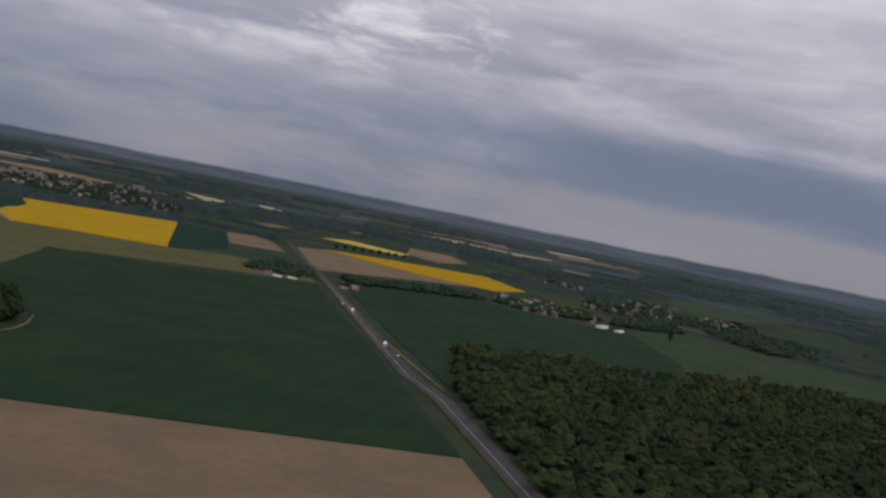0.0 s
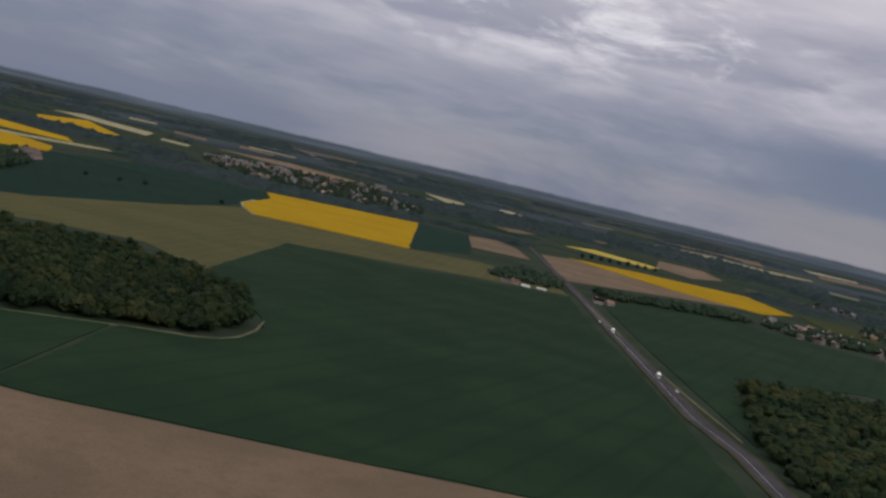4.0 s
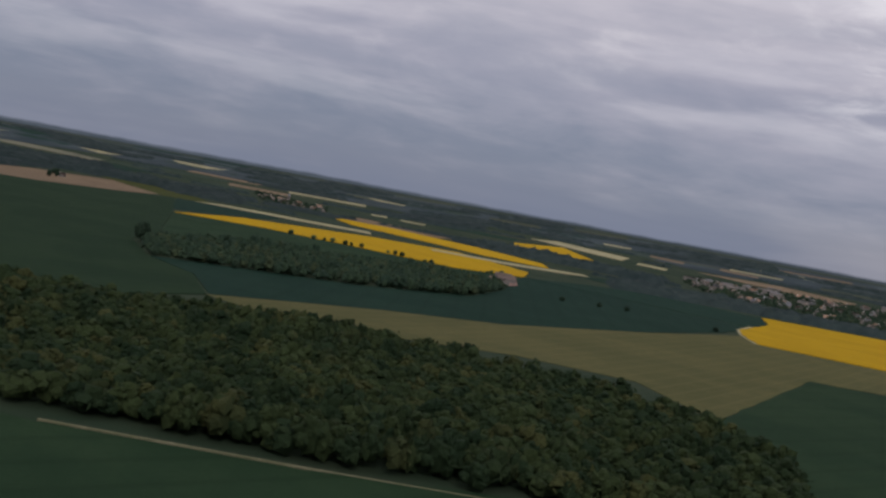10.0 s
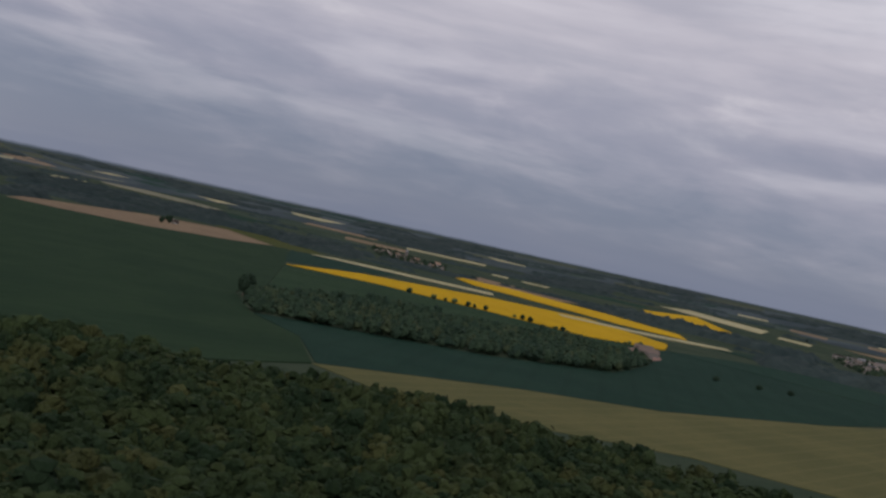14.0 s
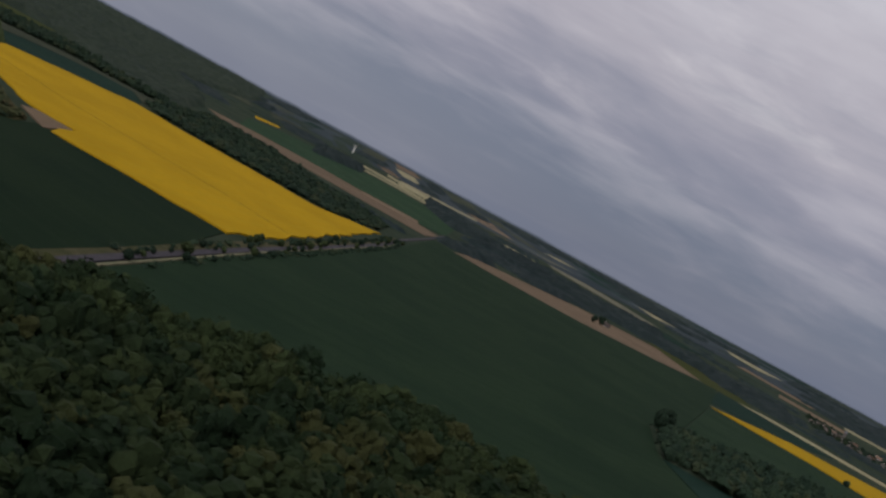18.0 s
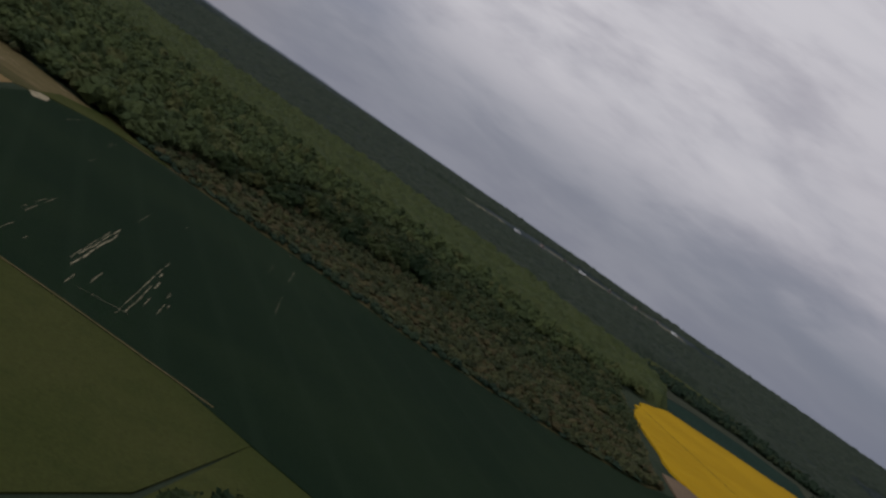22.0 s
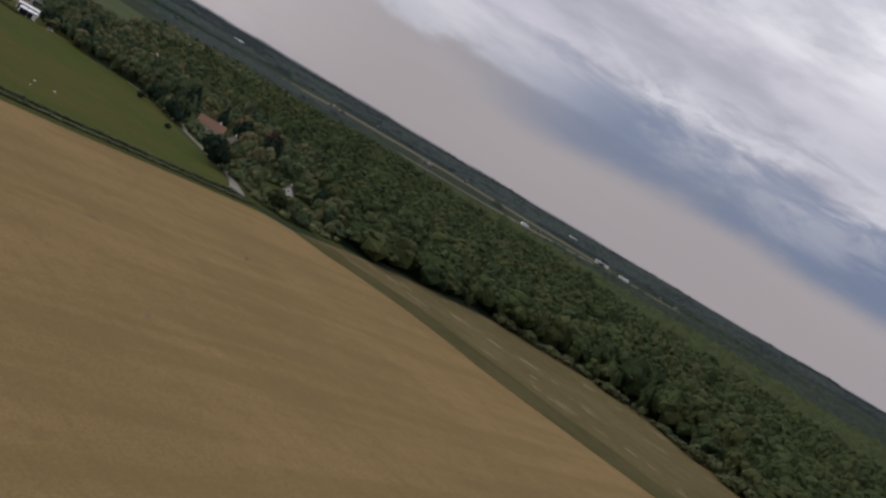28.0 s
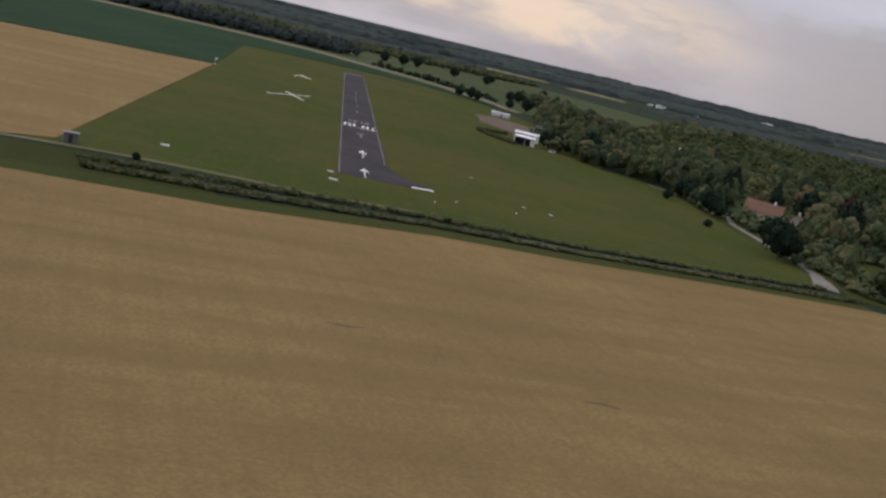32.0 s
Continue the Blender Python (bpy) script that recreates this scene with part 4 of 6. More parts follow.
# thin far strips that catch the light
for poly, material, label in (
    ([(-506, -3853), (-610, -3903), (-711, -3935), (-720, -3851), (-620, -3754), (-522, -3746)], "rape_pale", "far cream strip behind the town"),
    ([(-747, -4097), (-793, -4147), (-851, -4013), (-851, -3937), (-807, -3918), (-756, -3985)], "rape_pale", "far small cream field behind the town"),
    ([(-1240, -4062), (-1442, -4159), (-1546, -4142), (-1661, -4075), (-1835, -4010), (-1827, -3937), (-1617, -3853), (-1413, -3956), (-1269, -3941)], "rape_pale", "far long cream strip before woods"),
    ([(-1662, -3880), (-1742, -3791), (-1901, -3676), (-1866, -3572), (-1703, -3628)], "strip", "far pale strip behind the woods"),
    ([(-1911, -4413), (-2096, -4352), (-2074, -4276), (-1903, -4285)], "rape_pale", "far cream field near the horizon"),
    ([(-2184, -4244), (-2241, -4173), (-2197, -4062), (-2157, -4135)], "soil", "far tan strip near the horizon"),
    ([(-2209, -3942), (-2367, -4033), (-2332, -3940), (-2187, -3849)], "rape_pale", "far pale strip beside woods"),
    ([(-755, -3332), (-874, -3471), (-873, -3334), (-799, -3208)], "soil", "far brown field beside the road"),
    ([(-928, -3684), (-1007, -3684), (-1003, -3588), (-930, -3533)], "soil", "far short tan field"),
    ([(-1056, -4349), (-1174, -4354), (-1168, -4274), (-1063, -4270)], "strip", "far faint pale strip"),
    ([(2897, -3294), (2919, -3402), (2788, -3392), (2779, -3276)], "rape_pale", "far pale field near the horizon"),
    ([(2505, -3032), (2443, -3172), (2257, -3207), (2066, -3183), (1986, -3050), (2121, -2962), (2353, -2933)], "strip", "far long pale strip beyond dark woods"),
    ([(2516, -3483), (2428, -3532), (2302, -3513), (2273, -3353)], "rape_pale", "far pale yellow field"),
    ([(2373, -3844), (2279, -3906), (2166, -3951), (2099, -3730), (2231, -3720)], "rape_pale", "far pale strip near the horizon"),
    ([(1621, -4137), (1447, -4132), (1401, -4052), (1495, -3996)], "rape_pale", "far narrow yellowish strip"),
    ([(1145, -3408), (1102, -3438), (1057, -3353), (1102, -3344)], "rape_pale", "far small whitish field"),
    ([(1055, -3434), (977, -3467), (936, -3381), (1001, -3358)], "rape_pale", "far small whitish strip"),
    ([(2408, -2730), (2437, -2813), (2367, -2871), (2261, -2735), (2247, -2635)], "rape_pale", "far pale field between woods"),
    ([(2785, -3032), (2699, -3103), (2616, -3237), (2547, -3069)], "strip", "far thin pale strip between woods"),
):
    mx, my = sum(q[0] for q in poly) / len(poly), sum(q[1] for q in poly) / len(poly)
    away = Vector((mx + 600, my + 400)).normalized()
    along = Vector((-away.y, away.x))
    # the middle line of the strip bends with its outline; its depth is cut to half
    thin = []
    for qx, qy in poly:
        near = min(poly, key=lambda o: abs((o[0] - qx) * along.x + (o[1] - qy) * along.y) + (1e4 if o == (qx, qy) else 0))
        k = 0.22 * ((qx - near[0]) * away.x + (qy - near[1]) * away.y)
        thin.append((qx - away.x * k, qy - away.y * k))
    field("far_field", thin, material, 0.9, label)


# ---- fields, east ----
field("rapeseed_field", [(806, -881), (900, -905), (980, -936), (1000, -990), (1022, -1045), (1046, -1128), (965, -1184), (888, -1265), (826, -1325), (838, -1350), (890, -1462), (338, -1047), (297, -1006), (406, -892), (440, -905), (470, -925), (486, -905), (515, -890), (640, -878), (722, -874)], "rape", 1.3, "great yellow rapeseed field with a tractor line", 4)
field("wheat_field", [(10, -806), (32, -822), (88, -865), (168, -926), (297, -1004), (420, -885), (380, -860), (345, -800), (315, -700), (320, -640), (300, -500), (262, -478), (4, -529), (7, -580), (12, -640), (14, -680), (8, -705), (0, -745)], "wheat_c", 0.55, "dark green wheat field with bare streaks")
field("meadow", [(4, -529), (7, -580), (12, -640), (14, -680), (8, -705), (-60, -700), (-220, -640), (-220, -560)], "meadow_b", 0.42, "olive green meadow beside the wheat")
field("stubble_field", [(158, -202), (190, -262), (206, -325), (232, -390), (248, -473), (73, -514), (-17, -534), (-220, -560), (-220, -262), (-79, -246), (-33, -238), (16, -220), (51, -215), (102, -203), (146, -194)], "stubble", 0.12, "large dry tan field before the airfield")
field("fallow_strip", [(158, -202), (190, -262), (206, -325), (232, -390), (248, -473), (262, -478), (300, -500), (316, -540), (340, -420), (350, -340), (360, -272), (344, -216), (302, -184), (245, -182), (195, -188)], "weeds", 0.15, "weedy fallow strip with bare patches beside the wood")
field("weed_margin", [(158, -202), (190, -262), (206, -325), (232, -390), (248, -473), (275, -484), (258, -388), (232, -320), (214, -258), (183, -199)], "weeds_green", 0.19, "olive weedy margin between tan field and fallow", 2.5)
field("wheat_field", [(984, -936), (1004, -990), (1026, -1045), (1050, -1130), (1122, -1154), (1252, -1174), (1278, -1123), (1268, -1068), (1230, -1000), (1180, -945)], "wheat_b", 0.5, "dark green wheat strip behind the rapeseed")
field("meadow", [(1122, -1156), (1252, -1177), (1282, -1124), (1272, -1066), (1234, -998), (1184, -942), (1340, -950), (1350, -989), (1361, -1044), (1377, -1094), (1334, -1156), (1295, -1226)], "far_olive", 0.5, "narrow grey-green meadow before a row of trees")
field("clearing", [(1598, -956), (1600, -1021), (1724, -1109), (1860, -1160), (1900, -1064), (1860, -985)], "meadow_b", 0.5, "olive clearing in the eastern woods with haze tint")
field("soil_field", [(1905, -1520), (1899, -1582), (1900, -1650), (1850, -1735), (1775, -1806), (1676, -1870), (1569, -1912), (1480, -1935), (1310, -1790), (1400, -1720), (1480, -1660), (1605, -1560), (1740, -1500)], "soil", 0.5, "far strip of bare tan soil")
field("wheat_field", [(1946, -1617), (2386, -1801), (2531, -1994), (2578, -2202), (2500, -2330), (2393, -2429), (2125, -2384), (1593, -2015), (1590, -1885), (1768, -1795), (1800, -1675), (1856, -1580)], "wheat_n", 0.45, "far dark green wheat field")
field("bare_patch", [(408, -886), (480, -880), (495, -895), (488, -908), (470, -922)], "soil", 0.9, "bare reddish corner of the rapeseed field")

# ---- airfield ----
field("airfield_grass", [(-88, -212), (-60, -206), (-10, -202), (60, -192), (143, -171), (147, -130), (147, -37), (152, 40), (125, 60), (150, 200), (128, 330), (98, 440), (60, 496), (-20, 500), (-95, 480), (-84, 180), (-79, -198)], "turf", 0.10, "mown grass of a small airfield", 1)
field("tan_field", [(-84, 178), (-79, -200), (-89, -209), (-330, -266), (-330, 80), (-190, 130)], "stubble", 0.16, "dry tan field beside the airfield")
LANE_NEAR = [(-420, 575), (-320, 640), (-240, 672), (-160, 690), (-90, 690), (-40, 672), (10, 622), (50, 582), (85, 532), (112, 470), (130, 400)]
LANE_FAR = [(-420, 640), (-320, 700), (-240, 728), (-160, 740), (-90, 736), (-36, 714), (16, 660), (58, 612), (94, 556), (121, 490), (138, 410)]
field("wheat_field", [(-84, 182), (-190, 135), (-330, 85), (-500, 500)] + LANE_NEAR + [(100, 446), (62, 500), (-20, 505), (-95, 485)], "wheat_n", 0.3, "green wheat field behind the airfield")
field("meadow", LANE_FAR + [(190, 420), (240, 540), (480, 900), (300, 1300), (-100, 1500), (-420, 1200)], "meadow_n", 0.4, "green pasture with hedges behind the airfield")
field("grass_strip", LANE_NEAR + LANE_FAR[::-1], "dry_strip", 0.45, "pale dry grass strip along the northern trees", 3)
field("rapeseed_field", [(215, 1780), (290, 1920), (433, 1905), (425, 1840)], "rape_pale", 1.2, "far yellow strip north of the airfield")
field("rapeseed_field", [(443, 1746), (500, 1850), (566, 1780), (556, 1690)], "rape_pale", 1.2, "far yellow field north of the airfield")
field("pale_strip", [(1022, 1855), (1394, 2102), (1736, 2028), (2062, 1566), (1900, 1480), (1600, 1850), (1250, 1880), (950, 1690)], "strip", 0.8, "long pale clearing in the northern woods")

field("pale_strip", [(1150, 1390), (1341, 1300), (1687, 1405), (2010, 1480), (2450, 1290), (2430, 1200), (2000, 1390), (1690, 1310), (1340, 1200), (1120, 1310)], "strip", 0.8, "long pale clearing along the forest")
field("pale_strip", [(3540, -360), (3850, -720), (3850, -1000), (4010, -1320), (4110, -1290), (3960, -980), (3960, -700), (3650, -330)], "strip", 0.8, "far pale clearing in the eastern woods with haze tint")

# ---- random patchwork that fills the far country ----
rng = random.Random(11)
FAR_WOODS = []
fill = [("far_green", "far dull green field"), ("wheat_b", "far bluish green field"), ("meadow_b", "far green meadow"), ("far_olive", "far olive field"), ("soil", "far bare tan field"), ("rape_pale", "far pale yellow field"), ("far_olive", "far dull olive field")]
probe = np.array([(gx, gy) for gx in range(-3600, 4300, 260) for gy in range(-4700, 4300, 165)], float)
taken = np.zeros(len(probe), bool)
for poly in FIELDS:
    cx, cy = sum(p[0] for p in poly) / len(poly), sum(p[1] for p in poly) / len(poly)
    taken |= inside(probe, [(cx + (px - cx) * 1.5, cy + (py - cy) * 1.5) for px, py in poly])
TOWNS = [(-200, -3350, 430), (-1390, -2210, 150), (-1620, -2990, 110), (-1810, -2780, 110), (1250, -3090, 190)]
for (gx, gy), full in zip(probe, taken):
    r = math.hypot(gx - CX, gy - CY)
    if full or r > 4650 or any(math.hypot(gx - a, gy - b) < c for a, b, c in TOWNS):
        rng.random()
        continue
    eastern = gx > 1300 and gy > -1700
    if r < 2250 and gy < -1200 or (gy > -1300 and r < 2250) or (gy > 0 and gx < -900):
        continue
    if gx < -2400 and gy > -2600:
        continue
    a = 0.35 * math.sin(gx * 0.0011) + 0.3 * math.cos(gy * 0.0013) + rng.uniform(-0.12, 0.12)
    lx, ly = rng.uniform(95, 165), rng.uniform(28, 82)
    x, y = gx + rng.uniform(-40, 40), gy + rng.uniform(-30, 30)
    quad = [(x + px * lx * math.cos(a) - py * ly * math.sin(a), y + px * lx * math.sin(a) + py * ly * math.cos(a)) for px, py in ((-1, -1), (1, rng.uniform(-1.2, -0.8)), (rng.uniform(0.85, 1.1), 1), (-1, rng.uniform(0.8, 1.1)))]
    p = rng.random()
    if p < (0.46 if not eastern else 0.85):
        away = Vector((x + 300, y + 600)).normalized()
        behind = np.array([(qx + away.x * k, qy + away.y * k) for qx, qy in quad for k in (0, 60, 120, 180, 240)])
        if not any(inside(behind, f).any() for f in FIELDS):
            FAR_WOODS.append(quad)
        continue
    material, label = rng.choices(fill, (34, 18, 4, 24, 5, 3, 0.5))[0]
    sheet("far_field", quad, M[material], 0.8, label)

# ---- woods ----
OPEN = [(1150, 1360, 130), (1341, 1262, 150), (1500, 1310, 150), (1687, 1370, 150), (1850, 1400, 150), (2010, 1440, 150), (2230, 1350, 150), (2430, 1250, 150), (3600, -350, 170), (3740, -550, 170), (3900, -720, 170), (3900, -860, 170), (3910, -1000, 170), (3970, -1150, 170), (4060, -1300, 170), (1400, 1180, 130), (1620, 1250, 130), (1850, 1290, 130)]
# far buildings north of the woods: kind, place, turn, size
NORTH_FARMS = [(4, 700, 2020, 60, 0.5), (4, 745, 2070, 55, 0.45), (4, 1384, 3057, 40, 0.7), (0, 1150, 1745, 30, 1.0), (2, 1162, 1760, 120, 1.0), (1, 1200, 1776, 35, 1.1), (3, 1557, 2224, 40, 0.8), (4, 1690, 2220, 45, 0.4), (1, 1314, 1545, 20, 1.1), (2, 1330, 1530, 110, 1.0)]
OPEN += [(x, y, 130) for kind, x, y, turn, s in NORTH_FARMS]
HOMES = [(191, -121, 15), (185, -135, 14), (180, -148, 13), (174, -162, 11), (179, -26, 15), (172, -40, 14), (166, -56, 12), (207, 212, 10), (200, 198, 9), (194, 184, 9), (188, 170, 9), (195, -108, 20), (188, -122, 15), (181, -136, 13), (186, -12, 16), (213, 226, 11), (153, -100, 12), (154, -70, 10), (150, -130, 12), (146, -160, 14)]
forest("forest", [(-55, -745), (-25, -772), (-22, -826), (-38, -880), (-30, -950), (-12, -990), (-60, -1025), (-80, -1040), (-80, -710), (-60, -705)], 8.5, CLOSE, (9, 16), M["leaf_deep"], "corner of a dense dark green deciduous wood", 3, wide=0.8)
forest("forest", [(-80, -1040), (-130, -1078), (-205, -1140), (-305, -1178), (-408, -1200), (-490, -1182), (-535, -1148), (-578, -1095), (-600, -1030), (-604, -968), (-596, -932), (-570, -916), (-476, -856), (-430, -830), (-300, -770), (-150, -725), (-80, -710)], 8.5, NEAR, (9, 16), M["leaf_deep"], "dense dark green deciduous wood in full leaf", 3, wide=0.8)
forest("forest", [(330, -520), (430, -520), (700, -535), (640, -100), (600, 60), (420, 120), (300, 60), (260, -20), (230, -90), (196, -180), (245, -180), (302, -182), (344, -214), (360, -270), (350, -340), (340, -420), (322, -500)], 9.5, NEAR, (9, 17), M["leaf"], "dense green wood along the fallow strip", 4, HOMES, wide=0.8)
SCRUB = [(326, -512), (328, -560), (334, -640), (330, -700), (350, -800), (385, -858), (412, -872), (560, -866), (590, -800), (560, -700), (540, -540), (430, -505)]
sheet("scrub_ground", [(302, -502), (314, -530), (316, -560), (320, -640), (316, -700), (346, -800), (383, -860), (412, -874), (900, -868), (800, -760), (820, -690), (860, -610), (700, -530), (430, -500), (340, -480)], M["weeds_green"], 0.3, "rough olive ground under the scrub", "ground", 2)
forest("scrub", SCRUB, 5.6, MIDDLE, (2.0, 5.0), M["leaf_young"], "olive and brown young scrub at the wood's edge", 14, category="scrub", wide=0.72)
forest("scrub", [(540, -540), (560, -700), (590, -800), (560, -866), (727, -868), (900, -862), (800, -760), (820, -690), (860, -610), (700, -540)], 7.0, MIDDLE, (3, 7.5), M["leaf_scrub"], "green scrub and young trees before the forest", 23, category="scrub", wide=0.7)
forest("scrub", [(322, -508), (316, -560), (322, -640), (318, -700), (348, -800), (385, -858), (392, -852), (357, -800), (328, -700), (332, -640), (326, -560), (332, -508)], 4.5, MIDDLE, (2, 4.5), M["leaf_dark"], "dark bushes along the wheat", 24, category="scrub", wide=0.8)
forest("trees", [(400, -530), (540, -540), (600, -640), (580, -700), (480, -600)], 14, NEAR, (8, 14), M["leaf_deep"], "dark trees standing over the scrub", 25, category="trees", wide=0.5)
forest("hedge", [(352, -258), (340, -212), (300, -180), (296, -186), (336, -218), (346, -262), (340, -335), (332, -420), (340, -420), (350, -335)], 4.5, NEAR, (2.5, 7), M["leaf_hedge"], "low bushes fringing the wood", 15, category="bushes", wide=0.8)
forest("forest", [(420, 120), (600, 60), (640, -100), (700, -540), (860, -610), (820, -690), (800, -760), (900, -870), (950, -915), (1000, -500), (950, 200), (800, 860), (700, 900), (450, 700), (250, 420), (230, 260), (300, 150)], 11.5, MIDDLE, (9, 16), M["leaf"], "wide deciduous forest reaching to the hills", 5, wide=0.72)
canopy("forest", [(950, -915), (990, -930), (1150, -940), (1300, -945), (1500, -900), (1700, -500), (1600, 300), (1200, 700), (800, 860), (950, 200), (1000, -500)], 6.5, (12, 19), M["leaf"], "wide deciduous forest seen over its tree tops", 32)
forest("forest", [(160, -182), (196, -182), (230, -90), (260, -20), (300, 60), (420, 120), (300, 150), (230, 260), (250, 420), (232, 520), (178, 480), (150, 380), (126, 290), (124, 210), (106, 150), (103, 112), (112, 96), (118, 70), (132, 56), (150, 40), (157, -30), (160, -60), (164, -120), (160, -150)], 8.0, GARDEN, (4.5, 14.5), M["leaf_garden"], "trees and gardens round the houses by the airfield", 6, HOMES + [(98, 142, 11), (92, 106, 9), (112, 168, 11), (118, 200, 12), (122, 228, 13), (104, 128, 9), (106, 305, 12), (86, 100, 8)], wide=0.68)
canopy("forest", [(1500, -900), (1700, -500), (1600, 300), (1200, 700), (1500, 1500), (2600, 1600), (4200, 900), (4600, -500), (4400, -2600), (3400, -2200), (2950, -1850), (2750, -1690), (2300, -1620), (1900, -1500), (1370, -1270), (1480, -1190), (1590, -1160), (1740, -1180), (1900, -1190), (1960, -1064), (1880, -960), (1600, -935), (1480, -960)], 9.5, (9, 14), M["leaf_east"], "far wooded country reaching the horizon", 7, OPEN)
forest("forest", [(-1000, -980), (-1040, -1275), (-1215, -1400), (-1365, -1350), (-1440, -1480), (-1760, -1520), (-2000, -1420), (-1700, -700), (-1010, -600)], 13, MIDDLE, (9, 16), M["leaf_deep"], "dark wood beside the road", 8, wide=0.8)
forest("forest", [(250, -1440), (300, -1522), (270, -1715), (175, -1855), (35, -2015), (-14, -1916), (-60, -1713), (0, -1533), (79, -1420), (146, -1344)], 9.5, MIDDLE, (8, 15), M["leaf_dark"], "long dark wood between green fields", 9, wide=0.72)
forest("forest", [(1120, -1162), (1055, -1160), (985, -1200), (905, -1285), (850, -1345), (905, -1462), (1060, -1560), (1250, -1560), (1480, -1525), (1650, -1485), (1600, -1420), (1330, -1250)], 11, MIDDLE, (5, 9.5), M["leaf_dark"], "dark wood behind the rapeseed field", 10, wide=0.75)
forest("tree_row", [(1352, -940), (1356, -989), (1368, -1044), (1384, -1094), (1342, -1160), (1300, -1230), (1340, -1262), (1440, -1215), (1560, -1140), (1580, -1000), (1560, -930)], 11, MIDDLE, (7, 13), M["leaf_dark"], "dark belt of trees behind the meadow", 41, wide=0.75)
# belts and small woods in the middle distance
forest("forest", [[(-775, -1990), (-812, -2100), (-867, -2125), (-896, -2040), (-879, -1890), (-842, -1914), (-804, -1895), (-780, -1910)], [(-945, -2070), (-1027, -2110), (-1161, -2190), (-1257, -2204), (-1223, -2120), (-1139, -2095), (-1040, -2020), (-960, -1960)], [(-1260, -2220), (-1470, -2330), (-1500, -2190), (-1440, -2120), (-1300, -2090)], [(-1493, -2111), (-1600, -2350), (-1730, -2400), (-1690, -2226), (-1549, -2114)], [(-1799, -2387), (-1954, -2558), (-2084, -2457), (-1937, -2140), (-1818, -2089), (-1802, -2211)], [(-1937, -2150), (-1938, -2097), (-2061, -2329), (-2069, -2421)]], 14, MIDDLE, (7, 12), M["leaf_dark"], "belts of dark trees round the village", 16)
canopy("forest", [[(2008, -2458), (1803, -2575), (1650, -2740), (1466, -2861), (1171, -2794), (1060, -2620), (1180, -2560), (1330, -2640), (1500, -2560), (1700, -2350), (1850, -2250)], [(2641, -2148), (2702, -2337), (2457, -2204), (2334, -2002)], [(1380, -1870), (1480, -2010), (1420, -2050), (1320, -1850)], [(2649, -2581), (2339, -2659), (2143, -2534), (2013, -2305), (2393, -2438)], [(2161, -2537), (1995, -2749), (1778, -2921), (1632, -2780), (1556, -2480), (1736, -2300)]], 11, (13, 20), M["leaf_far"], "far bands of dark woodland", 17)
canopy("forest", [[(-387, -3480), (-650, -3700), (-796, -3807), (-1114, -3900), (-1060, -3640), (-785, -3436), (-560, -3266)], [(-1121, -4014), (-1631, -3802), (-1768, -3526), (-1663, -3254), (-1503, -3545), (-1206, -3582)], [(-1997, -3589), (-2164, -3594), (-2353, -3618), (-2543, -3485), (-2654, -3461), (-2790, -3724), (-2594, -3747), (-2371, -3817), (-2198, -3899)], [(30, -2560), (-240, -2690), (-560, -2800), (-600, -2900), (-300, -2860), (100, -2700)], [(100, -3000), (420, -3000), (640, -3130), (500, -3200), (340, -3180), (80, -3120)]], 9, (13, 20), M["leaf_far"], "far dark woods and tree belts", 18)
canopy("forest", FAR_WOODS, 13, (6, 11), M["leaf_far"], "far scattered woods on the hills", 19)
forest("hedge", [(20, 676), (62, 626), (98, 570), (126, 500), (132, 504), (104, 580), (68, 640), (26, 690)], 7, MIDDLE, (2, 6), M["leaf_dark"], "low hedge along the bend of the grass strip", 29, wide=0.7)
# thin hedgerows between the far southern fields
rng = random.Random(77)
belts, missed = [], 0
while len(belts) < 190:
    a, r = rng.uniform(math.radians(205), math.radians(325)), rng.uniform(1750, 4200)
    hx, hy = -300 + r * math.cos(a), -500 + r * math.sin(a)
    reach, wide, turn = rng.uniform(50, 150), rng.uniform(7, 13), a + math.pi / 2 + rng.uniform(-0.35, 0.35)
    sight = np.array([(hx + math.cos(a) * k + math.cos(turn) * reach * e, hy + math.sin(a) * k + math.sin(turn) * reach * e) for k in (-30, 0, 60, 130, 200) for e in (-1, 0, 1)])
    if any(inside(sight, p).any() for p in FIELDS) or any(math.hypot(hx - p, hy - q) < d for p, q, d in TOWNS):
        missed += 1
        if missed > 6000:
            break
        continue
    lx, ly, wx, wy = math.cos(turn) * reach, math.sin(turn) * reach, -math.sin(turn) * wide, math.cos(turn) * wide
    belts.append([(hx - lx - wx, hy - ly - wy), (hx + lx * 0.2 - wx, hy + ly * 0.2 - wy), (hx + lx - wx * 0.4, hy + ly - wy * 0.4), (hx + lx + wx * 0.4, hy + ly + wy * 0.4), (hx - lx * 0.3 + wx, hy - ly * 0.3 + wy), (hx - lx + wx * 0.5, hy - ly + wy * 0.5)])
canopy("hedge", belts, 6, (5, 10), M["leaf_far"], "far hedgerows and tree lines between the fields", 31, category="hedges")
forest("forest", [(-420, 668), (-320, 708), (-240, 728), (-160, 745), (-90, 760), (-40, 765), (0, 772), (8, 800), (-10, 850), (-60, 880), (-200, 860), (-320, 810), (-420, 760)], 9.5, MIDDLE, (10, 16), M["leaf_north"], "dark trees behind the northern grass strip", 26, wide=0.75)
